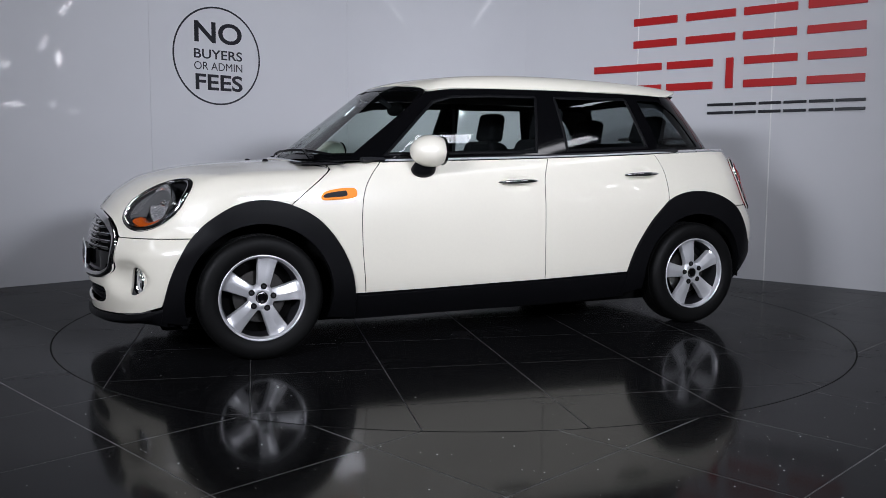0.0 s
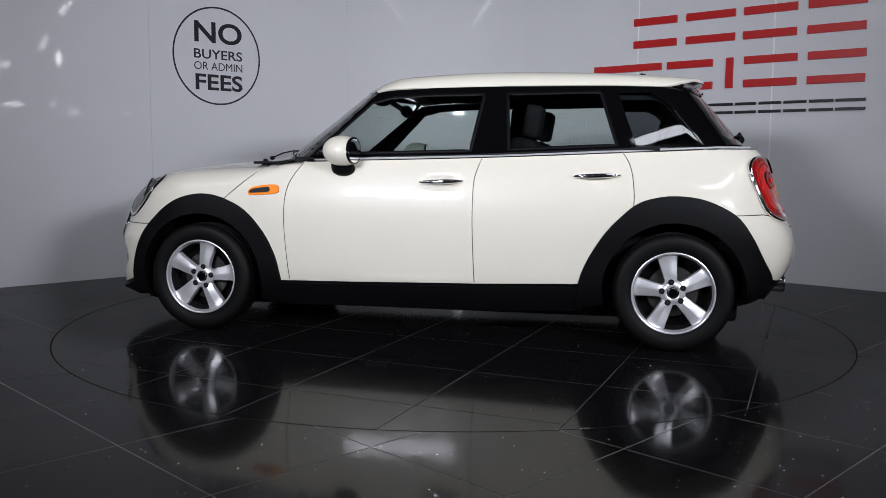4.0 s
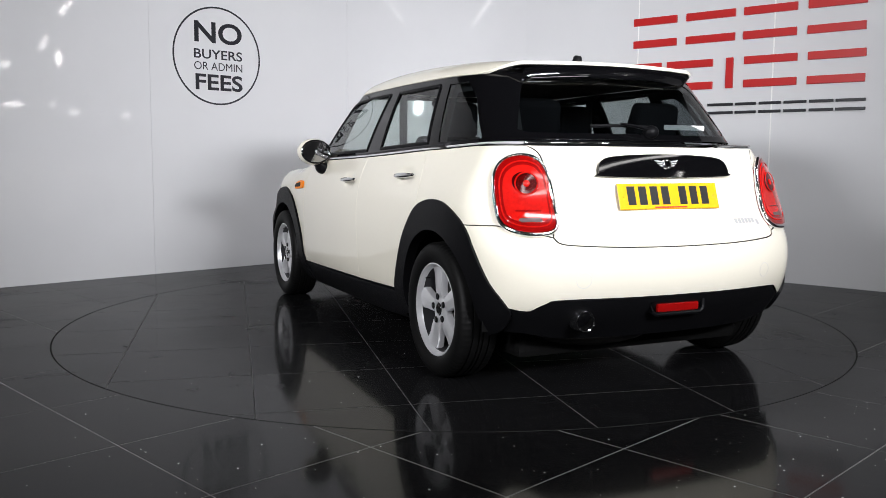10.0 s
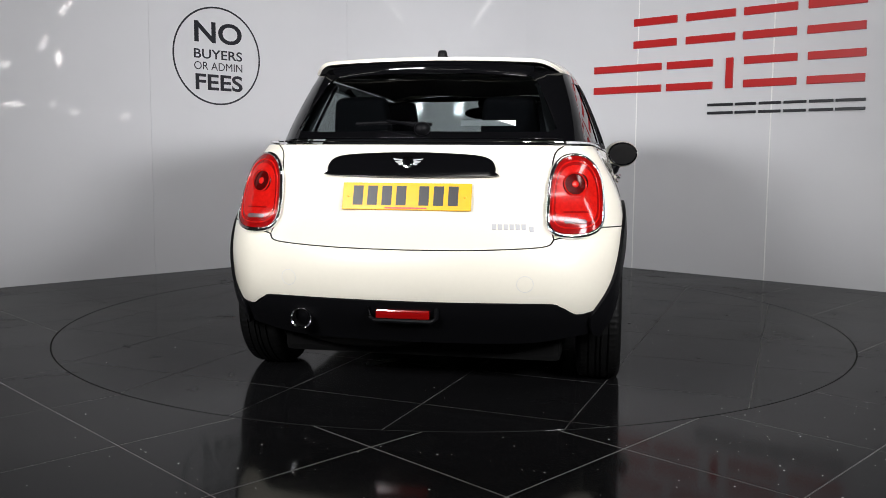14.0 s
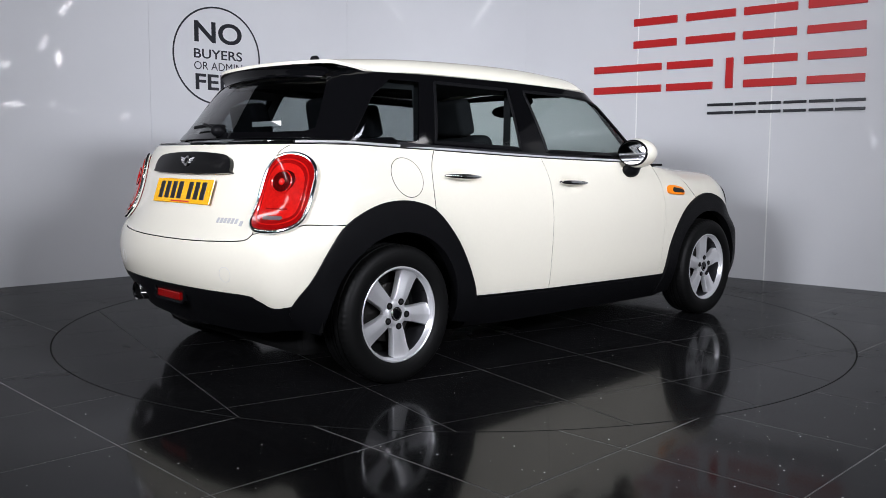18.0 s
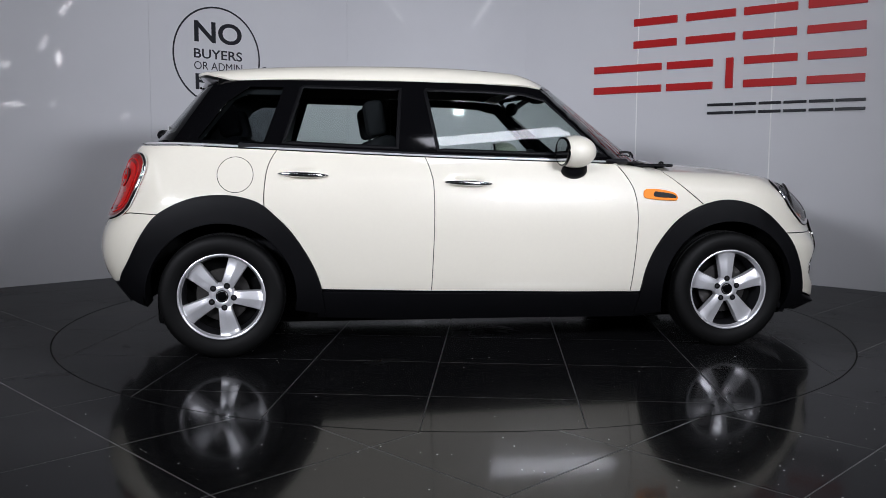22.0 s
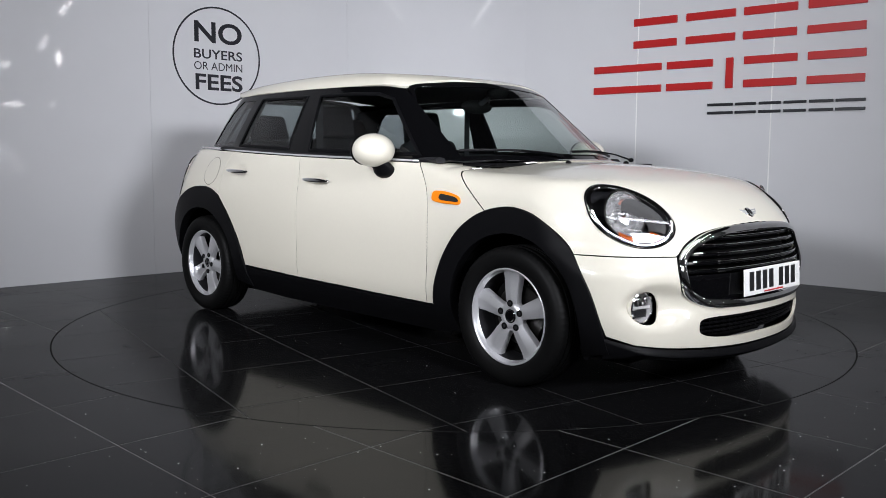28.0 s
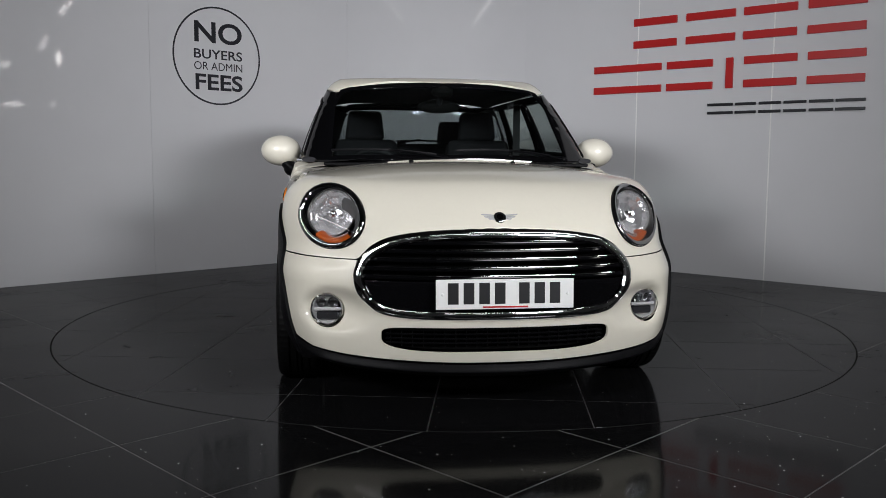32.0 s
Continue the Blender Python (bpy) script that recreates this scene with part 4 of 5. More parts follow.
    skin("windscreen", fs, [inner], M["glass_screen"], CAR, "", gap=-0.004, lift=-0.003, lip=0)
    bs = Chart("wrap", cabin, -1, -0.7)
    q = [(0.0, 1.050), (0.4, 1.050), (0.58, 1.049), (0.635, 1.056), (0.62, 1.10), (0.53, 1.30), (0.505, 1.345), (0.45, 1.352), (0.0, 1.362)]
    loop = q + [(-y, z) for y, z in q[1:-1]][::-1]
    back = lambda L: bs.flat(np.array([(-1.69 + (z - 1.046) * 0.855 + 0.36 * y * y + 0.01, y, z) for y, z in L]))
    q2 = [(0.0, 1.075), (0.4, 1.075), (0.53, 1.078), (0.565, 1.092), (0.55, 1.13), (0.47, 1.29), (0.44, 1.325), (0.40, 1.332), (0.0, 1.34)]
    loop2 = q2 + [(-y, z) for y, z in q2[1:-1]][::-1]
    skin("rear_screen_border", bs, [back(loop), back(loop2)], M["black_gloss"], CAR, "black border of the rear window", gap=0, lip=0.01)
    skin("rear_window", bs, [back(loop2)], M["glass_dark"], CAR, "", gap=-0.004, lift=-0.003, lip=0)
    # bright strip at the foot of both screens
    ys = np.linspace(-0.70, 0.70, 41)
    P = [(1.052 - 0.26 * y * y, y, float(DECK(1.0)) - 0.042 * (y / 0.65) ** 2 + 0.004) for y in ys]
    part("scuttle_trim", sweep(P, 0.006, 0.006, 8), M["chrome"], CAR, "slim chrome strip below the windscreen", True)
    ys = np.linspace(-0.60, 0.60, 31)
    P, N = trail(lower, on_rear(lower, [(y, 1.030) for y in ys]), 0.003)
    part("tailgate_trim", sweep(P, 0.0028, 0.0028, 8, False, N), M["chrome"], CAR, "slim chrome strip below the rear window", True)


body_panels()

# ---------------------------------------------------------------- the car: wheels and underside


def tyre():
    """Tyre with grooved tread and shoulder blocks, axis along y, outer side +y."""
    half = [(0.199, 0.068), (0.206, 0.080), (0.224, 0.0905), (0.250, 0.0945), (0.268, 0.0935), (0.280, 0.0900), (0.291, 0.0825), (0.2965, 0.0735)]
    tread = [(0.2985, 0.066), (0.2995, 0.045), (0.2925, 0.0445), (0.2925, 0.0365), (0.3002, 0.036), (0.3006, 0.014), (0.2935, 0.0135), (0.2935, 0.005), (0.3008, 0.0045)]
    prof = half + tread
    prof = prof + [(r, -h) for r, h in prof[::-1]]
    n, m = 216, len(prof)
    bm = bmesh.new()
    rings = []
    for k in range(n):
        a = 2 * math.pi * k / n
        ring = []
        for i, (r, h) in enumerate(prof):
            if k % 3 == 0 and (5 <= i <= 9 or m - 10 <= i <= m - 6):
                r -= 0.0028 if 6 <= i <= 9 or m - 10 <= i <= m - 7 else 0.001
            ring.append(bm.verts.new((r * math.cos(a), h, r * math.sin(a))))
        rings.append(ring)
    for k in range(n):
        a, b = rings[k], rings[(k + 1) % n]
        for i in range(m - 1):
            bm.faces.new((a[i], b[i], b[i + 1], a[i + 1]))
    return bm


def spoke():
    """One broad spoke along +z with an off-centre crease, face towards +y."""
    rad = [0.050, 0.068, 0.090, 0.120, 0.150, 0.172, 0.186, 0.194]
    wid = [0.032, 0.032, 0.0345, 0.039, 0.0435, 0.0475, 0.051, 0.0535]
    face = [0.056, 0.060, 0.0615, 0.060, 0.0575, 0.057, 0.059, 0.062]
    cols = [(-1.0, -0.034), (-0.985, -0.009), (-0.90, -0.003), (-0.45, 0.0), (-0.02, 0.0028), (0.03, 0.0024), (0.45, -0.0015), (0.90, -0.007), (0.985, -0.013), (1.0, -0.036)]
    bm = bmesh.new()
    grid = []
    for r, w, h in zip(rad, wid, face):
        grid.append([bm.verts.new((c * w, h + d, math.sqrt(max(r * r - (c * w) ** 2 * 0.6, 1e-6)))) for c, d in cols])
    for i in range(len(grid) - 1):
        for j in range(len(cols) - 1):
            bm.faces.new((grid[i][j], grid[i][j + 1], grid[i + 1][j + 1], grid[i + 1][j]))
    return bm


def build_wheels():
    protos = None
    for k, (x, s) in enumerate(((HUB_X, 1), (-HUB_X, 1), (-HUB_X, -1), (HUB_X, -1))):
        turn = (-10, 10, 97, 71)[k]
        w = put("wheel", None, CAR, "silver five-spoke alloy wheel with black tyre", pose(x, s * HUB_Y, HUB_Z, 0, turn if s > 0 else -turn, 0 if s > 0 else 180))
        if protos is None:
            protos = []
            protos.append(part("tyre", tyre(), M["rubber"], w, "black rubber tyre with grooved tread", True))
            lip = [(0.1985, 0.062), (0.2030, 0.072), (0.2075, 0.0775), (0.2075, 0.0815), (0.2035, 0.083), (0.1985, 0.0805), (0.1955, 0.073), (0.1935, 0.062), (0.1900, 0.056)]
            barrel = [(0.1900, 0.056), (0.1865, 0.030), (0.1780, -0.02), (0.1850, -0.07), (0.2030, -0.078)]
            protos.append(part("rim", lathe(lip, 72, "y"), M["alloy"], w, "", True))
            # near-black barrel: the shade between the spokes is put into its colour
            protos.append(part("rim_barrel", lathe(barrel, 60, "y"), M["alloy_dark"], w, "", True))
            sp = part("spoke", spoke(), M["alloy"], w, "", True)
            protos.append(sp)
            for q in range(1, 5):
                protos.append(put("spoke", sp.data, w, "", pose(0, 0, 0, 0, 72 * q, 0)))
            protos.append(part("hub", lathe([(0.030, 0.061), (0.036, 0.0635), (0.044, 0.0625), (0.055, 0.058), (0.064, 0.049), (0.066, 0.03)], 48, "y"), M["alloy"], w, "", True))
            protos.append(part("centre_cap", lathe([(0, 0.0625), (0.022, 0.0625), (0.0265, 0.061), (0.0305, 0.058)], 32, "y"), M["black_gloss"], w, "small black centre cap", True))
            protos.append(part("cap_emblem", lathe([(0.021, 0.0632), (0.0238, 0.0636), (0.0245, 0.0626)], 32, "y"), M["chrome"], w, "", True))
            # near-black disc on the spoke stands for the shade in the bolt hole
            dish = part("bolt_shade_disc", lathe([(0.0, 0.0646), (0.0118, 0.0646), (0.0124, 0.0662), (0.0142, 0.0655), (0.0150, 0.062)], 20, "y"), M["rubber"], w, "", True, pose(0, 0, 0.0555))
            bolt = part("wheel_bolt", lathe([(0, 0.0662), (0.0065, 0.0662), (0.0078, 0.0655), (0.0078, 0.060)], 6, "y"), M["alloy_dark"], w, "", False, pose(0, 0, 0.0555))
            protos += [dish, bolt]
            for q in range(1, 5):
                m = pose(0, 0, 0, 0, 72 * q, 0) @ pose(0, 0, 0.0555)
                protos.append(put("bolt_shade_disc", dish.data, w, "", m))
                protos.append(put("wheel_bolt", bolt.data, w, "", m))
            protos.append(part("brake_disc", lathe([(0.03, 0.0), (0.128, 0.0), (0.130, -0.004), (0.128, -0.02), (0.03, -0.02)], 48, "y"), M["steel"], w, "dull steel brake disc", True))
            protos.append(part("wheel_back", lathe([(0.0, -0.035), (0.186, -0.035), (0.186, -0.05)], 32, "y"), M["liner"], w))
            protos.append(part("valve", lathe([(0.0035, 0.045), (0.0035, 0.068), (0, 0.068)], 8, "y"), M["rubber"], w, "", True, pose(0.105, 0, 0.145)))
        else:
            for p in protos:
                put(p.name.split(".")[0], p.data, w, str(p.get("label", "")), p.matrix_basis.copy())
        # well behind the wheel
        R0, rows = 0.372, []
        V, F = [], []
        angs = np.radians(np.arange(-6, 187, 8))
        for a in angs:
            for y in (0.46, 0.79):
                V.append((x + R0 * math.cos(a), s * y, HUB_Z + R0 * math.sin(a)))
        for i in range(len(angs) - 1):
            F.append((2 * i, 2 * i + 1, 2 * i + 3, 2 * i + 2))
        c = len(V)
        V.append((x, s * 0.46, HUB_Z))
        F += [(c, 2 * i, 2 * i + 2) for i in range(len(angs) - 1)]
        put("wheel_well", mesh_of("wheel_well", V, F, M["liner"]), CAR)
    part("underbody", box(3.35, 1.20, 0.24, 0.03, 2, at=(0.05, 0, 0.245)), M["liner"], CAR, "black underbody")
    part("floor_pan", box(1.60, 1.28, 0.36, 0.03, 2, at=(0.0, 0, 0.312)), M["liner"], CAR)
    part("engine_bay", box(0.62, 1.0, 0.5, 0.05, 2, at=(1.32, 0, 0.52)), M["liner"], CAR)
    part("front_filler", box(0.16, 1.24, 0.40, 0.05, 2, at=(1.72, 0, 0.42)), M["liner"], CAR)
    part("rear_filler", box(0.30, 1.20, 0.42, 0.05, 2, at=(-1.66, 0, 0.50)), M["liner"], CAR)
    part("silencer", ellipsoid(0.16, 0.30, 0.07, (-1.62, 0.22, 0.235)), M["steel"], CAR, "dull steel exhaust silencer", True)


# ---------------------------------------------------------------- lamps, grille, badges, plates
def on_wrap(kind, pts, lift=0.0):
    P = on_front(lower, pts, 1.1) if kind == "front" else on_rear(lower, pts)
    return trail(lower, P, lift)


def ring_loop(cy, cz, ry, rz, n=40):
    return [(cy + ry * math.cos(a), cz + rz * math.sin(a)) for a in np.linspace(0, 2 * math.pi, n, endpoint=False)]


def disc_on(centre, normal):
    """Pose with local y along the normal, at a point of the body."""
    n = Vector(normal).normalized()
    z = (Vector((0, 0, 1)) - n * n.z).normalized()
    x = n.cross(z)
    m = Matrix((x, n, z)).transposed().to_4x4()
    m.translation = Vector(centre)
    return m


def number_plate(name, mat, m, label):
    p = part(name, box(0.52, 0.005, 0.111, 0.002, 1), M[mat], CAR, label, False, m)
    x = -0.213
    for k in range(7):
        if k == 3:
            x += 0.033
        w = 0.050
        part("mark", box(w * 0.8, 0.0015, 0.079, 0.0006, 1, at=(x + w / 2, 0.0030, 0.003)), M["ink"], p)
        x += 0.0585
    for sx in (-0.235, 0.235):
        part("screw", ellipsoid(0.006, 0.003, 0.006, (sx, 0.003, 0.0), 12, 8), M[mat], p)
    part("maker_line", box(0.17, 0.001, 0.006, at=(0.0, 0.0030, -0.0475)), M["sign_red"], p)
    return p


def winged_emblem(name, m, w=0.072):
    e = part(name, lathe([(0, 0.006), (0.019, 0.006), (0.0235, 0.0045), (0.0255, 0.0)], 28, "y"), M["chrome"], CAR, "small chrome winged emblem", True, m)
    part("disc", lathe([(0, 0.0068), (0.0125, 0.0068), (0.0135, 0.006)], 24, "y"), M["black_gloss"], e)
    for s in (1, -1):
        for z0, z1, w1, lean in ((0.0065, 0.0125, w, 0.004), (-0.002, 0.0045, w * 0.86, 0.001), (-0.0105, -0.004, w * 0.66, -0.001)):
            part("feather", prism([(s * 0.022, z0), (s * 0.022, z1), (s * w1, z1 + lean), (s * (w1 - 0.007), z0 + lean)], 0.0, 0.004, bevel=0.0008), M["silver"], e)


def build_front():
    hd = Chart("hood", lower, 1, 1.2, 0.7)
    fw = Chart("wrap", lower, 1, 1.0)
    for s in (1, -1):
        loop = ring_loop(0.619, 0.741, 0.117, 0.113, 44)
        P = on_front(lower, loop, 1.1) * np.array([1, s, 1])
        N = gradient(lower, P)
        c = P.mean(0)
        axis = Vector(N.mean(0)).normalized() * 0.62 + Vector((0.78, s * 0.08, 0.05))
        axis.normalize()
        ax = np.array(axis)
        # dark housing bowl
        rings = [P - N * 0.004, c + (P - c) * 0.93 - ax * 0.035, c + (P - c) * 0.80 - ax * 0.075, c + (P - c) * 0.30 - ax * 0.11, c + (P - c) * 0.01 - ax * 0.11]
        n = len(P)
        V = np.concatenate(rings)
        F = [(r * n + i, r * n + (i + 1) % n, (r + 1) * n + (i + 1) % n, (r + 1) * n + i) for r in range(4) for i in range(n)]
        h = put("headlamp", mesh_of("headlamp", V, F, M["trim"], True), CAR, "round headlamp with chrome ring and amber strip")
        part("bezel", sweep(P + N * 0.002, 0.0115, 0.0085, 10, True, N), M["chrome"], h, "chrome ring", True)
        part("seal", sweep(c + (P - c) * 1.075 + N * 0.0, 0.004, 0.003, 6, True, N), M["liner"], h, "", True)
        m = disc_on(c - ax * 0.018 + np.array([0, 0, 0.012]), axis)
        part("reflector", lathe([(0.092, 0.008), (0.096, 0.004), (0.091, 0.0), (0.087, -0.004), (0.078, -0.022), (0.054, -0.045), (0.026, -0.058), (0.0, -0.06)], 18, "y"), M["bowl"], h, "bright bowl reflector", False, m)
        part("bulb_shield", ellipsoid(0.017, 0.02, 0.017, (0, -0.018, 0)), M["chrome"], h, "", True, m)
        part("inner_ring", lathe([(0.095, 0.008), (0.098, 0.010), (0.101, 0.004), (0.096, 0.0)], 40, "y", True), M["steel"], h, "", True, m)
        # amber strip along the lower edge
        arc = [i for i in range(n) if math.sin(2 * math.pi * i / n) < -0.70]
        A = np.array([P[i] for i in arc])
        NA = np.array([N[i] for i in arc])
        inner = c + (A - c) * 0.66
        V = np.concatenate([c + (A - c) * 0.90 - NA * 0.012, c + (A - c) * 0.80 - NA * 0.006, inner - NA * 0.020, inner - NA * 0.05])
        k = len(arc)
        F = [(r * k + i, r * k + i + 1, (r + 1) * k + i + 1, (r + 1) * k + i) for r in range(3) for i in range(k - 1)]
        put("indicator", mesh_of("indicator", V, F, M["amber_dim"], True), h, "amber indicator strip")
        # bright wing beside the reflector
        arc = [i for i in range(n) if math.cos(2 * math.pi * i / n) < -0.35 and math.sin(2 * math.pi * i / n) > -0.72]
        A, NA = P[arc], N[arc]
        V = np.concatenate([c + (A - c) * 0.93 - NA * 0.016, c + (A - c) * 0.84 - NA * 0.010, c + (A - c) * 0.70 - NA * 0.030, c + (A - c) * 0.62 - NA * 0.055])
        k = len(arc)
        F = [(r * k + i, r * k + i + 1, (r + 1) * k + i + 1, (r + 1) * k + i) for r in range(3) for i in range(k - 1)]
        put("wing", mesh_of("wing", V, F, M["trim_grey"], True), h, "dark grey wing-shaped inner surround")
        me_loop = hd.flat(P)
        g = skin("lamp_glass", hd, [me_loop], M["lens"], h, "", d=0.03, gap=0.001, lift=0.005, lip=0)
        g.visible_shadow = False
        # fog lamp in its scoop
        q = on_front(lower, [(s * 0.637, 0.384)], 1.2)[0]
        fm = disc_on(q + np.array([0.004, 0, 0]), (0.985, s * 0.16, 0.0))
        fog = part("fog_lamp", lathe([(0.0, -0.045), (0.040, -0.04), (0.055, -0.015), (0.058, 0.004)], 36, "y"), M["clear"], CAR, "round fog lamp in a bumper scoop", True, fm)
        part("ring", lathe([(0.056, 0.004), (0.059, 0.008), (0.064, 0.005), (0.065, -0.012)], 40, "y"), M["chrome"], fog, "", True)
        part("sleeve", lathe([(0.0645, 0.0), (0.0690, -0.004), (0.0720, -0.07)], 40, "y"), M["paint"], fog, "body-coloured sleeve", True)
        part("bar", box(0.104, 0.012, 0.012, 0.002, 1, at=(0, -0.006, 0.0)), M["clear"], fog)
        for bx in (-0.022, 0.022):
            part("reflector", lathe([(0.020, 0.0), (0.012, -0.014), (0.0, -0.018)], 20, "y"), M["chrome"], fog, "", True, pose(bx, -0.004, 0.026))
        part("lower_reflector", box(0.085, 0.01, 0.03, 0.004, 1, at=(0, -0.012, -0.026)), M["alloy_dark"], fog)
        g = part("glass", lathe([(0.0, 0.012), (0.03, 0.010), (0.056, 0.004)], 32, "y"), M["lens"], fog, "", True)
        g.visible_shadow = False
    # radiator grille
    half = [(0.0, 0.684), (0.14, 0.682), (0.26, 0.676), (0.38, 0.657), (0.45, 0.625), (0.500, 0.583), (0.522, 0.53), (0.508, 0.466), (0.460, 0.418), (0.39, 0.395), (0.25, 0.386), (0.0, 0.384)]
    half = [tuple(q) for q in soft(half, 4)]
    full = half + [(-y, z) for y, z in half[1:-1]][::-1]
    P, N = on_wrap("front", full, 0.004)
    gr = part("grille_surround", sweep(P, 0.0185, 0.012, 10, True, N), M["chrome"], CAR, "oval chrome grille surround", True)
    skin("grille_backing", fw, [fw.flat(on_front(lower, full, 1.1))], M["liner"], CAR, "", gap=-0.004, lift=-0.055, lip=0)
    zc = 0.512
    loop = [(y * 0.97, max(z, 0.392)) for y, z in half if z <= zc]
    loop = [(0.508, zc)] + loop
    loop = loop + [(-y, z) for y, z in loop if y > 0][::-1]
    skin("grille_panel", fw, [fw.flat(on_front(lower, loop, 1.1))], M["black_gloss"], CAR, "gloss black panel behind the plate", lift=-0.006, lip=0.03)
    for z in (0.650, 0.620, 0.588, 0.555, 0.524):
        w = max(q[0] for q in half if abs(q[1] - z) < 0.02) - 0.022
        ys = np.linspace(-w, w, 31)
        Q = on_front(lower, [(y, z) for y in ys], 1.1) + np.array([-0.018, 0, 0])
        sl = part("grille_slat", sweep(Q, 0.014, 0.010, 8), M["black_gloss"], CAR, "black grille bar with a bright edge", True)
        part("bright_edge", sweep(Q[1:-1] + np.array([0.0125, 0, 0.0075]), 0.0019, 0.0018, 6), M["chrome"], sl, "", True)
    skin("intake_backing", fw, [fw.flat(on_front(lower, INTAKE))], M["liner"], CAR, "", gap=-0.004, lift=-0.045, lip=0)
    for z in (0.275, 0.292, 0.309, 0.326):
        ys = np.linspace(-0.42, 0.42, 25)
        Q = on_front(lower, [(y, z) for y in ys], 1.1) + np.array([-0.026, 0, 0])
        part("intake_bar", sweep(Q, 0.008, 0.0035, 6), M["plastic"], CAR, "", True)
    for k in range(21):
        y = -0.40 + 0.04 * k
        q = on_front(lower, [(y, 0.30)], 1.1)[0]
        part("intake_web", box(0.012, 0.004, 0.075, at=(q[0] - 0.034, y, 0.30)), M["plastic"], CAR)
    x0 = float(NOSE(0.468)) + 0.014
    number_plate("number_plate", "white", Matrix.Translation((x0, 0.015, 0.4677)) @ pose(0, 0, 0, 0, 0, -90) @ pose(0, 0, 0, 3, 0, 0), "white number plate with black marks")
    part("plate_holder", box(0.02, 0.40, 0.08, 0.004, 1, at=(x0 - 0.013, 0.015, 0.4677)), M["plastic"], CAR)
    q = on_front(lower, [(0.015, 0.742)], 1.1)
    winged_emblem("bonnet_emblem", disc_on(q[0], gradient(lower, q)[0]))
    for y in (-0.24, 0.24):
        part("washer_jet", ellipsoid(0.016, 0.012, 0.010, (1.135, y, float(DECK(1.135)) - 0.042 * (y / 0.65) ** 2 + 0.003), 14, 8), M["plastic"], CAR, "", True)
    # wipers
    for y0, y1, xx in ((-0.10, -0.60, 0.0), (0.50, 0.0, 0.0)):
        pts = []
        for k in range(12):
            y = y0 + (y1 - y0) * k / 11
            z = 0.985 + 0.012 * math.sin(math.pi * k / 11) + 0.02 * k / 11
            pts.append((1.015 - (z - 0.96) * 1.326 - 0.6 * y * y + 0.018, y, z))
        w = part("wiper", sweep(pts, 0.004, 0.007, 6), M["plastic"], CAR, "black windscreen wiper", True)
        a = Vector(pts[5]) + Vector((0.006, 0, 0.004))
        b = Vector((1.03 - 0.26 * y0 * y0, y0 + 0.04, 0.965))
        part("arm", sweep([b, b * 0.5 + a * 0.5 + Vector((0.006, 0, 0.006)), a], 0.006, 0.004, 6), M["plastic"], w, "", True)
        part("pivot", ellipsoid(0.015, 0.015, 0.012, tuple(b), 12, 8), M["plastic"], w, "", True)


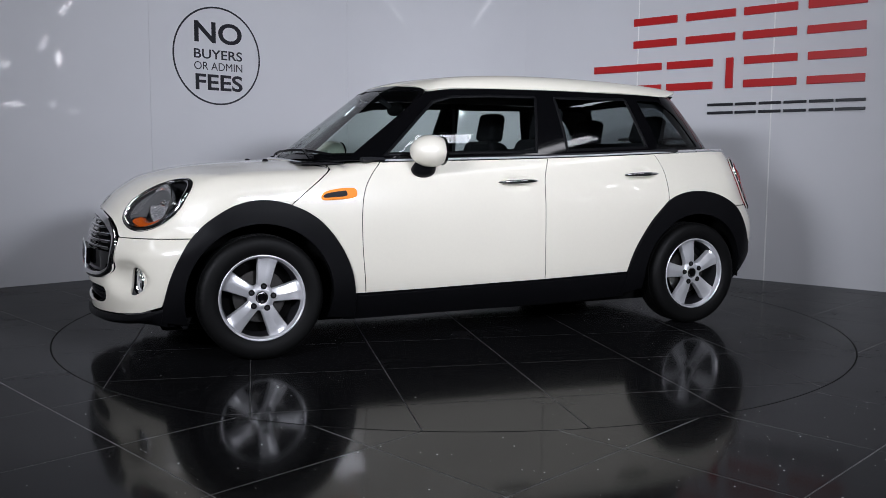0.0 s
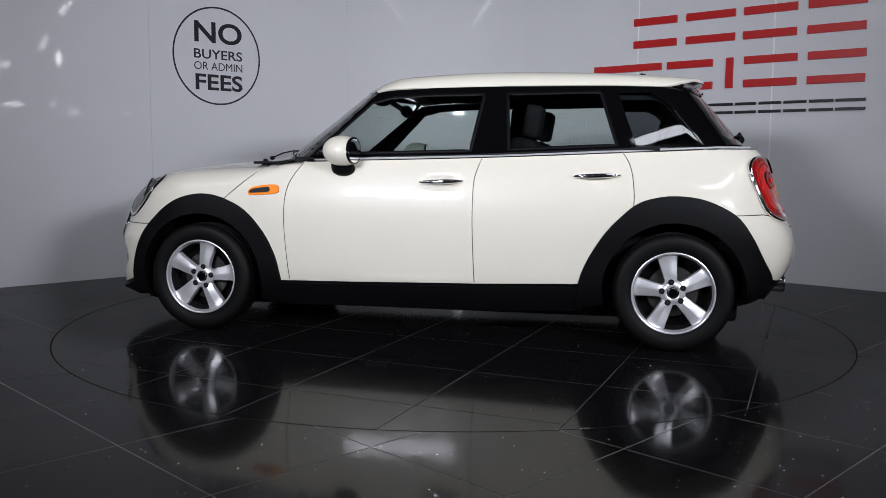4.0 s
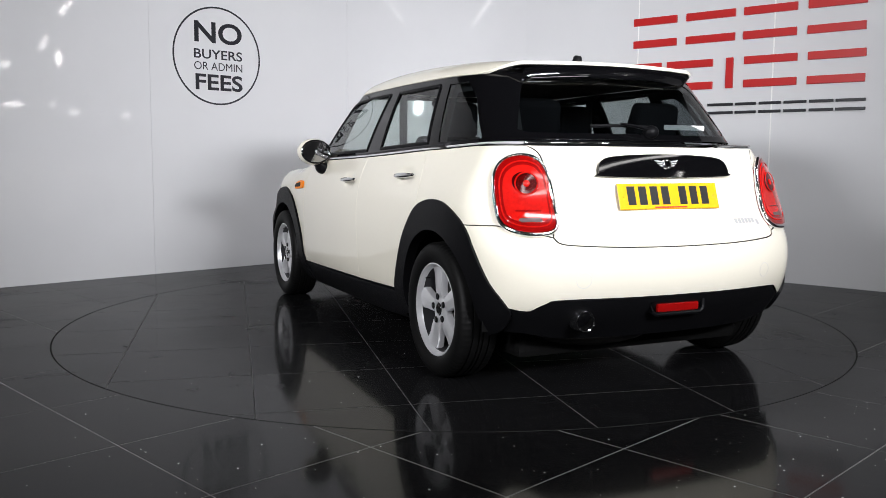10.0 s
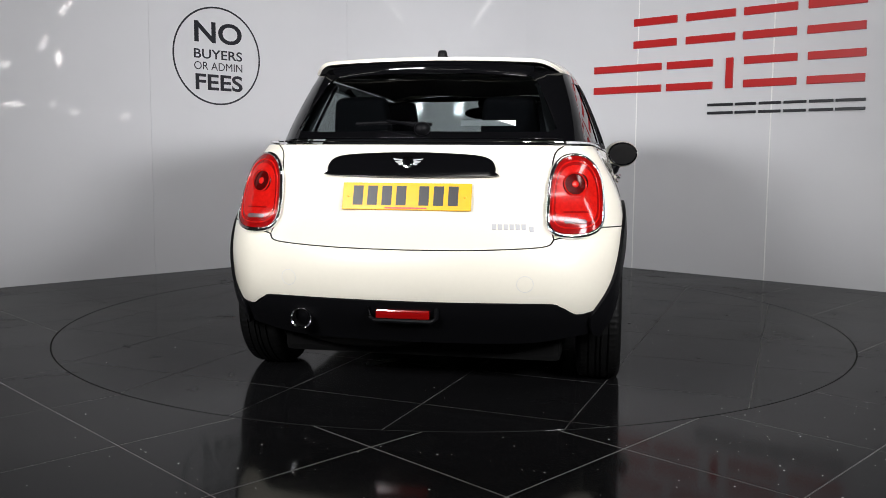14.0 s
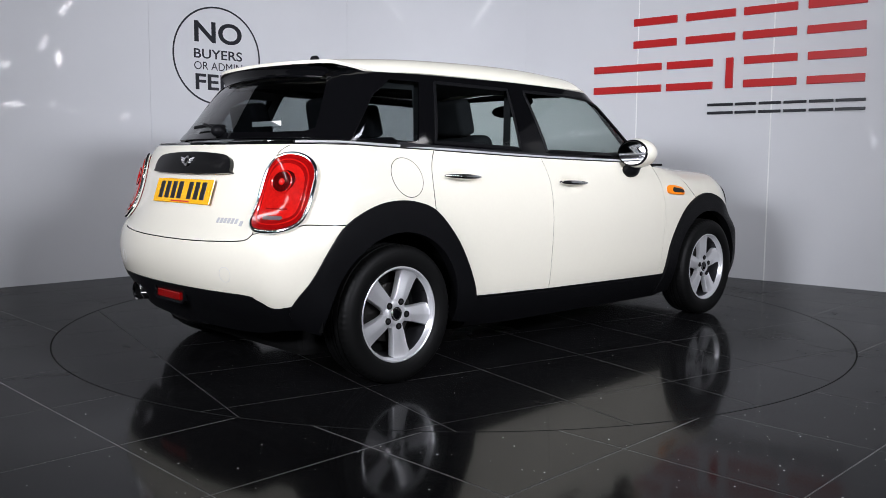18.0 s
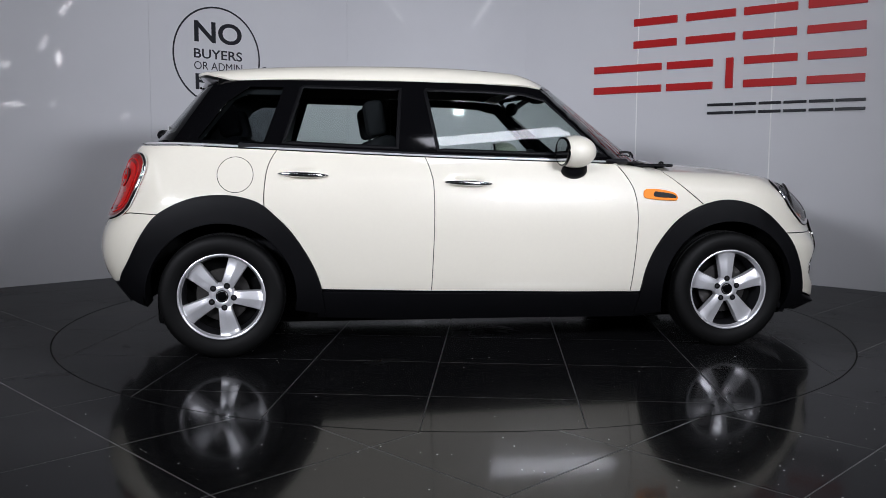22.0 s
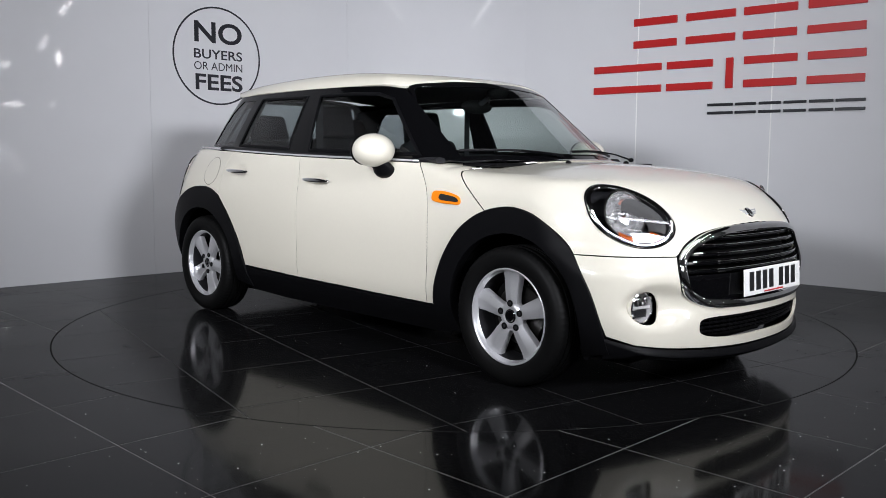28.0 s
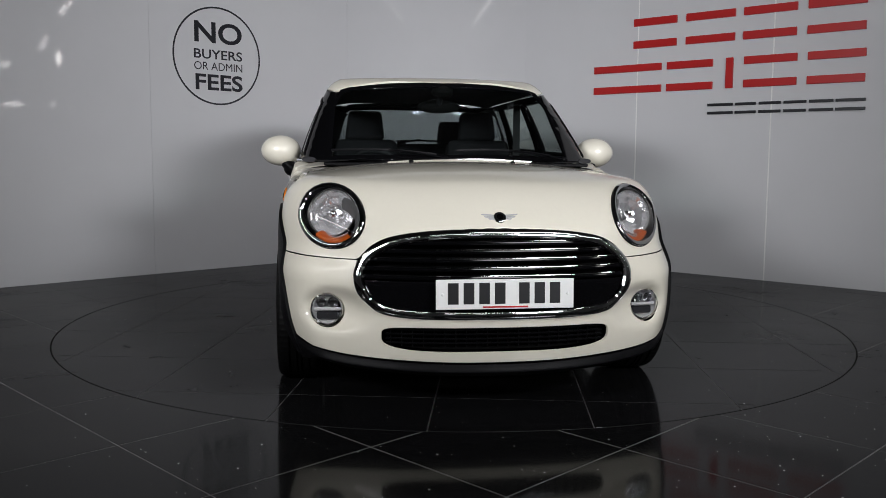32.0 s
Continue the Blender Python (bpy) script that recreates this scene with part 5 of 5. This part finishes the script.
def build_rear():
    rw = Chart("wrap", lower, -1, -0.9)
    tail = [(0.738, 0.700), (0.745, 0.775), (0.731, 0.880), (0.696, 0.945), (0.641, 0.973), (0.585, 0.959), (0.552, 0.895), (0.544, 0.775), (0.551, 0.700), (0.595, 0.668), (0.685, 0.668)]
    tl = [tuple(q) for q in soft(tail, 4, True)]
    cy, cz = 0.644, 0.820
    for s in (1, -1):
        sc = lambda k, dz=0.0: rw.flat(on_rear(lower, [(s * (cy + (y - cy) * k), cz + dz + (z - cz) * k) for y, z in tl]))
        lamp = skin("tail_lamp", rw, [sc(1.0)], M["red"], CAR, "large rounded red tail lamp with chrome ring", d=0.02, gap=0, lift=0.021, lip=0.035)
        P, N = on_wrap("rear", [(s * y, z) for y, z in tl], 0.013)
        part("bezel", sweep(P, 0.010, 0.010, 10, True, N), M["chrome"], lamp, "chrome ring", True)
        skin("inner_lens", rw, [sc(0.74)], M["red_bright"], lamp, "", d=0.02, gap=0, lift=0.0235, lip=0.004)
        for zz, ya, yb in ((0.752, 0.600, 0.69),):
            P, N = on_wrap("rear", [(s * y, zz) for y in np.linspace(ya, yb, 9)], 0.0236)
            part("rib", sweep(P, 0.0030, 0.0018, 6, False, N), M["red"], lamp, "", True)
        for k, nm in ((0.84, "light_guide"),):
            P, N = on_wrap("rear", [(s * (cy + (y - cy) * k), cz + (z - cz) * k) for y, z in tl], 0.0215)
            part(nm, sweep(P, 0.0035, 0.003, 6, True, N), M["red_bright"], lamp, "", True)
        skin("dark_core", rw, [rw.flat(on_rear(lower, ring_loop(s * 0.638, 0.862, 0.044, 0.044, 24)))], M["red_dark"], lamp, "", d=0.015, gap=0, lift=0.026, lip=0.004)
        q = on_rear(lower, [(s * 0.638, 0.862)])
        part("core_ring", lathe([(0.042, 0.0), (0.045, 0.003), (0.048, 0.0)], 30, "y"), M["red_bright"], lamp, "", True, disc_on(q[0] + gradient(lower, q)[0] * 0.0262, gradient(lower, q)[0]))
        part("core_bulb", ellipsoid(0.014, 0.006, 0.014, (0, 0, 0), 14, 8), M["red_bright"], lamp, "", True, disc_on(q[0] + gradient(lower, q)[0] * 0.026, gradient(lower, q)[0]))
        strip = [(0.61, 0.706), (0.68, 0.706), (0.688, 0.714), (0.68, 0.722), (0.61, 0.722), (0.602, 0.714)]
        skin("reverse_lamp", rw, [rw.flat(on_rear(lower, [(s * y, z) for y, z in strip]))], M["strip"], lamp, "clear reversing strip", d=0.012, gap=0, lift=0.0258, lip=0.003)
        # tow-eye cover lines
        P, N = on_wrap("rear", ring_loop(s * 0.472, 0.490, 0.031, 0.031, 30), 0.0002)
        part("cover_line", sweep(P, 0.0010, 0.0007, 4, True, N), M["casing"], CAR, "", True)
    # handle strip and emblem
    st = [(-0.337, 0.905), (-0.335, 0.93), (-0.315, 0.955), (-0.26, 0.969), (-0.12, 0.977), (0.0, 0.979), (0.12, 0.977), (0.26, 0.969), (0.315, 0.955), (0.335, 0.93), (0.337, 0.905), (0.325, 0.893), (0.0, 0.887), (-0.325, 0.893)]
    skin("tailgate_handle", rw, [rw.flat(on_rear(lower, soft(st, 3, True)))], M["black_gloss"], CAR, "gloss black tailgate handle strip", d=0.02, gap=0, lift=0.022, lip=0.026)
    q = on_rear(lower, [(0.006, 0.940)])
    nq = gradient(lower, q)[0]
    winged_emblem("rear_emblem", disc_on(q[0] + nq * 0.023, nq), 0.062)
    q = on_rear(lower, [(0.007, 0.8117)])
    nq = gradient(lower, q)[0]
    number_plate("number_plate", "yellow", disc_on(q[0] + nq * 0.009, nq), "yellow number plate with black marks")
    # maker lettering as plain chrome bars
    for k in range(7):
        y = -0.345 - 0.0225 * k - (0.008 if k == 6 else 0)
        q = on_rear(lower, [(y, 0.703 - (0.008 if k == 6 else 0))])
        nq = gradient(lower, q)[0]
        part("model_mark", box(0.017, 0.003, 0.024, 0.001, 1), M["silver"], CAR, "small chrome bar of the model name", False, disc_on(q[0] + nq * 0.001, nq))
    # exhaust, rear fog lamp
    part("exhaust_tip", lathe([(0.037, -0.010), (0.038, 0.0), (0.043, 0.004), (0.045, 0.0), (0.044, -0.14)], 36, "y"), M["chrome"], CAR, "round chrome exhaust tip", True, pose(-1.872, 0.4354, 0.318, 0, 0, 90))
    part("exhaust_bore", lathe([(0, -0.1), (0.036, -0.1), (0.0370, -0.008)], 24, "y"), M["liner"], CAR, "", False, pose(-1.872, 0.4354, 0.318, 0, 0, 90))
    q = on_rear(lower, [(0.005, 0.356)])[0]
    fogr = part("rear_fog_lamp", box(0.02, 0.215, 0.036, 0.006, 2, at=(q[0] - 0.004, 0.005, 0.357)), M["red"], CAR, "small red rear fog lamp")
    pts = [(q[0] - 0.004, y + 0.005, z) for y, z in ((-0.135, 0.385), (-0.135, 0.345), (-0.115, 0.330), (0.115, 0.330), (0.135, 0.345), (0.135, 0.385))]
    part("fog_surround", sweep(pts, 0.012, 0.010, 8), M["plastic"], fogr, "", True)
    # rear wiper, high brake lamp, sticker
    rx = lambda y, z: -1.69 + (z - 1.046) * 0.855 + 0.36 * y * y
    pts = [(rx(y, 1.105 + 0.005 * math.sin((y + 0.03) / 0.3 * 3.1)) - 0.022, y, 1.105 + 0.005 * math.sin((y + 0.03) / 0.3 * 3.1)) for y in np.linspace(-0.06, 0.27, 12)]
    w = part("rear_wiper", sweep(pts, 0.005, 0.008, 6), M["plastic"], CAR, "black rear wiper", True)
    part("pivot", ellipsoid(0.035, 0.035, 0.03, (rx(0.0, 1.085) - 0.015, -0.02, 1.085), 16, 10), M["plastic"], w, "", True)
    part("arm", sweep([(rx(0, 1.09) - 0.03, -0.02, 1.09), (rx(0, 1.105) - 0.035, 0.06, 1.108), (rx(0, 1.118) - 0.03, 0.13, 1.118)], 0.009, 0.007, 6), M["plastic"], w, "", True)
    ys = np.linspace(-0.15, 0.15, 9)
    part("high_brake_lamp", sweep([(rx(y, 1.335) - 0.012, y, 1.337) for y in ys], 0.006, 0.008, 6), M["black_gloss"], CAR, "", True)
    part("window_sticker", box(0.002, 0.23, 0.022, at=(rx(-0.28, 1.115) + 0.02, -0.28, 1.112)), M["white"], CAR, "white strip sticker in the rear window", False)


def build_sides():
    for s in (1, -1):
        ch = Chart("side", lower, s)
        # door handles with their dished recesses
        for cx, cz in ((-0.0895, 0.847), (-0.893, 0.885)):
            P, N = trail(lower, on_side(lower, [(cx + 0.09, cz), (cx - 0.09, cz)], s), 0.0)
            c, d = P.mean(0), P[0] - P[1]
            bm = ellipsoid(0.120, 0.011, 0.0125, u=32, v=16)
            for v in bm.verts:
                q = v.co.x / 0.12
                v.co.y += 0.012 * (1 - q * q)
            h = part("door_handle", bm, M["chrome"], CAR, "chrome door handle", True, Matrix.Translation(Vector(c) + Vector((0, s * 0.017, 0))) @ pose(0, 0, 0, 0, 2.0, math.degrees(math.atan2(d[1], d[0]))) @ (Matrix.Identity(4) if s > 0 else Matrix.Diagonal((1, -1, 1, 1))))
            for q in (-0.095, 0.095):
                part("mount", ellipsoid(0.02, 0.014, 0.009, (q, -0.006, 0), 14, 8), M["chrome"], h, "", True)
        # side indicator
        o = [(0.812, 0.792), (0.82, 0.775), (0.86, 0.768), (0.94, 0.763), (0.985, 0.764), (0.988, 0.785), (0.965, 0.802), (0.90, 0.815), (0.84, 0.818), (0.818, 0.812)]
        b = skin("side_indicator", ch, [soft(o, 3, True)], M["amber"], CAR, "amber side indicator with black insert", d=0.015, gap=0, lift=0.010, lip=0.012)
        o2 = [(0.868, 0.781), (0.94, 0.775), (0.978, 0.774), (0.980, 0.783), (0.955, 0.794), (0.89, 0.803), (0.868, 0.803)]
        skin("insert", ch, [soft(o2, 3, True)], M["trim"], b, "", d=0.015, gap=0, lift=0.014, lip=0.006)
        # mirror
        m = Matrix.Translation((0.436, s * 0.862, 1.004))
        bm = ellipsoid(0.105, 0.104, 0.081, (0, 0, 0), 40, 28)
        for v in bm.verts:
            if v.co.x < -0.062:
                v.co.x = -0.062 + (v.co.x + 0.062) * 0.12
        hd = part("door_mirror", bm, M["paint"], CAR, "off-white oval door mirror on a black foot", True, m @ pose(0, 0, 0, 0, 0, s * -6))
        rr = [(-0.064, 0.084 * math.cos(a), 0.066 * math.sin(a)) for a in np.linspace(0, 2 * math.pi, 40, endpoint=False)]
        part("rim", sweep(rr, 0.008, 0.007, 8, True), M["black_gloss"], hd, "black rim", True)
        part("mirror_glass", prism([(0.081 * math.cos(a), 0.063 * math.sin(a)) for a in np.linspace(0, 2 * math.pi, 40, endpoint=False)], -0.0705, -0.0685, "x"), M["mirror"], hd, "mirror glass")
        bm = ellipsoid(0.066, 0.046, 0.042, (0, 0, 0), 24, 14)
        for v in bm.verts:
            if v.co.z > 0:
                v.co.y += s * v.co.z * 1.2
                v.co.z *= 1.5
        part("foot", bm, M["plastic"], hd, "black plastic foot", True, (m @ pose(0, 0, 0, 0, 0, s * -6)).inverted() @ Matrix.Translation((0.450, s * 0.803, 0.910)))
        # fuel flap
        if s < 0:
            fl = ring_loop(-1.213, 0.883, 0.084, 0.084, 48)
            P, N = trail(lower, on_side(lower, fl, s), 0.0003)
            ff = skin("fuel_flap", ch, [ring_loop(-1.213, 0.883, 0.0825, 0.0825, 40)], M["paint"], CAR, "round fuel flap in body colour", d=0.03, gap=0, lift=0.0012, lip=0.003)
            part("gap_line", sweep(P, 0.0018, 0.001, 4, True, N), M["liner"], ff, "", True)
        # bonnet shut-line filler and dark backing that puts shade behind the panel gaps
        bk = [(0.90, 0.93), (0.66, 0.94), (-0.3, 0.965), (-1.0, 0.99), (-1.0, 0.75), (-0.80, 0.42), (-0.80, 0.30), (0.80, 0.28), (0.84, 0.42), (0.98, 0.65), (1.12, 0.74)]
        skin("inner_panel", ch, [bk], M["trim"], CAR, "", d=0.07, gap=0.012, lift=-0.022, lip=0)
    part("aerial", lathe([(0.030, 0.0), (0.024, 0.010), (0.015, 0.016), (0.0125, 0.038), (0.009, 0.046), (0.0, 0.048)], 20, "z"), M["plastic"], CAR, "short black roof aerial", True, pose(-1.115, 0, float(ROOF(-1.115)) - 0.002, 0, -14, 0) @ Matrix.Diagonal((1.7, 1.6, 0.95, 1)))


# ---------------------------------------------------------------- cabin
def cushion(sx, sy, sz, taper=0.9, dome=0.15):
    """A padded block with rounded edges and a slightly domed face."""
    bm = box(sx, sy, sz, min(sx, sy, sz) * 0.38, 5)
    for v in bm.verts:
        k = 1 + (taper - 1) * (v.co.z / sz + 0.5)
        v.co.y *= k
    return bm


def build_cabin():
    for y in (0.365, -0.365):
        seat = put("seat", None, CAR, "dark cloth front seat with headrest", pose(-0.33, y, 0.29))
        part("cushion", cushion(0.52, 0.50, 0.17, 0.95), M["fabric"], seat, "", True, pose(0.22, 0, 0.10, 0, -6, 0))
        part("backrest", cushion(0.16, 0.50, 0.66, 0.80), M["fabric"], seat, "", True, pose(-0.08, 0, 0.47, 0, -16, 0))
        for q in (0.055, -0.055):
            part("post", sweep([(-0.17, q, 0.74), (-0.19, q, 0.86)], 0.006, 0.006, 8), M["chrome"], seat, "", True)
        part("headrest", cushion(0.10, 0.25, 0.185, 0.85), M["fabric"], seat, "", True, pose(-0.195, 0, 0.885, 0, -10, 0))
    bench = put("rear_bench", None, CAR, "dark cloth rear bench", pose(-1.0, 0, 0.40))
    part("cushion", cushion(0.5, 1.16, 0.2, 0.95), M["fabric"], bench, "", True, pose(0.1, 0, 0.06))
    part("backrest", cushion(0.16, 1.16, 0.64, 0.92), M["fabric"], bench, "", True, pose(-0.18, 0, 0.36, 0, -18, 0))
    for y in (-0.34, 0.34):
        part("headrest", cushion(0.10, 0.27, 0.17, 0.85), M["fabric"], bench, "", True, pose(-0.285, y, 0.755, 0, -14, 0))
    # dashboard, wheel, console
    ys = np.linspace(-0.66, 0.66, 13)
    V, F = [], []
    sec = [(0.93, 0.955), (0.80, 0.965), (0.66, 0.955), (0.575, 0.92), (0.56, 0.86), (0.58, 0.72), (0.70, 0.60)]
    for y in ys:
        for x, z in sec:
            V.append((x - 0.16 * y * y, y, z - 0.02 * y * y + (0.022 * math.exp(-((y + 0.36) / 0.12) ** 2) if z > 0.9 else 0)))
    m = len(sec)
    for i in range(len(ys) - 1):
        for j in range(m - 1):
            F.append((i * m + j, i * m + j + 1, (i + 1) * m + j + 1, (i + 1) * m + j))
    put("dashboard", mesh_of("dashboard", V, F, M["trim"], True), CAR, "black dashboard")
    part("centre_dial", lathe([(0, 0.02), (0.12, 0.02), (0.135, 0.01), (0.14, -0.02)], 32, "x"), M["trim_grey"], CAR, "", True, pose(0.565, 0, 0.80, 0, 180, 0))
    part("console", box(0.7, 0.22, 0.28, 0.05, 3, at=(0.25, 0, 0.46)), M["trim"], CAR, "", True)
    sw = put("steering_wheel", None, CAR, "black three-spoke steering wheel", pose(0.40, -0.365, 0.845, 0, -24, 0))
    rim = [(0, 0.18 * math.cos(a), 0.18 * math.sin(a)) for a in np.linspace(0, 2 * math.pi, 40, endpoint=False)]
    part("rim", sweep(rim, 0.015, 0.015, 10, True, [(1, 0, 0)] * 40), M["trim"], sw, "", True)
    part("boss", ellipsoid(0.04, 0.07, 0.065, (0.015, 0, 0)), M["trim"], sw, "", True)
    for a in (0, 180, 270):
        c, q = math.cos(radians(a)), math.sin(radians(a))
        part("arm", sweep([(0.012, 0.05 * c, 0.05 * q), (0.0, 0.175 * c, 0.175 * q)], 0.02, 0.009, 8, False, [(1, 0, 0)] * 2), M["alloy_dark"], sw, "", True)
    # interior mirror
    im = part("interior_mirror", ellipsoid(0.028, 0.12, 0.038, (0.30, 0.0, 1.255)), M["liner"], CAR, "black interior mirror", True)
    part("stalk", sweep([(0.33, 0, 1.27), (0.43, 0, 1.335)], 0.016, 0.016, 8), M["trim"], im, "", True)
    part("sensor_box", ellipsoid(0.06, 0.06, 0.035, (0.455, 0.0, 1.325)), M["liner"], im, "", True)
    # door cards, boot sides, headliner, shelf
    for s in (1, -1):
        ch = Chart("side", lower, s)
        card = [(0.80, 0.945), (-0.3, 0.978), (-1.05, 1.00), (-1.60, 1.02), (-1.60, 0.75), (-0.9, 0.70), (-0.75, 0.40), (0.75, 0.36), (0.80, 0.60)]
        skin("door_card", ch, [card], M["trim"], CAR, "black inner door trim", d=0.08, gap=0, lift=-0.065, lip=0.0)
        top = [(x, s * 0.74 - s * 0.028 * (x + 0.25) ** 2, belt(x) - 0.004) for x in np.linspace(0.75, -1.20, 24)]
        part("sill_cap", sweep(top, 0.035, 0.014, 8), M["trim"], CAR, "", True)
        cb = Chart("side", cabin, s)
        pil = [(-1.02, 1.02), (-0.94, 1.34), (-1.20, 1.35), (-1.36, 1.33), (-1.56, 1.06), (-1.50, 1.04), (-1.42, 1.05), (-1.24, 1.27), (-1.17, 1.30), (-1.00, 1.30), (-1.075, 1.05)]
        skin("rear_pillar_trim", cb, [pil], M["trim_grey"], CAR, "", d=0.05, gap=0, lift=-0.05, lip=0)
        # belts hang beside the middle pillar
        part("seat_belt", box(0.004, 0.045, 0.42, at=(-0.36, s * 0.60, 1.10)), M["trim"], CAR)
    ro = Chart("over", roof_form, 1, 1.0, 0.6)
    R_ = lambda y, z: math.atan2(y, z - 1.0) * 0.6
    half = [(0.40, 0.0), (0.38, 0.2), (0.33, 0.4), (0.25, R_(0.56, 1.335)), (-0.4, R_(0.60, 1.35)), (-1.2, R_(0.57, 1.345)), (-1.33, R_(0.45, 1.35)), (-1.36, 0)]
    loop = half + [(x, -y) for x, y in half[1:-1]][::-1]
    skin("headliner", ro, [loop], M["headliner"], CAR, "grey roof lining", d=0.06, gap=0, lift=-0.03, lip=0)
    part("parcel_shelf", box(0.46, 1.12, 0.02, 0.006, 2, at=(-1.46, 0, 0.99)), M["trim"], CAR, "black parcel shelf")
    part("bulkhead", box(0.03, 1.3, 0.6, at=(0.90, 0, 0.62)), M["liner"], CAR)
    part("cowl", box(0.22, 1.28, 0.015, 0.004, 1, at=(0.93, 0, 0.938)), M["plastic"], CAR, "black plastic scuttle panel")


build_wheels()
build_front()
build_rear()
build_sides()
build_cabin()


def motions():
    times = [0.5 * k for k in range(65)]
    walk(TURNTABLE, [(t, pose(AX, AY, 0, 0, 0, heading(t))) for t in times])
    rows = []
    for t in times:
        a = radians(heading(t))
        rows.append((t, pose(AX + CAR_X * math.cos(a) - CAR_Y * math.sin(a), AY + CAR_X * math.sin(a) + CAR_Y * math.cos(a), 0, 0, 0, heading(t))))
    walk(CAR, rows)


motions()
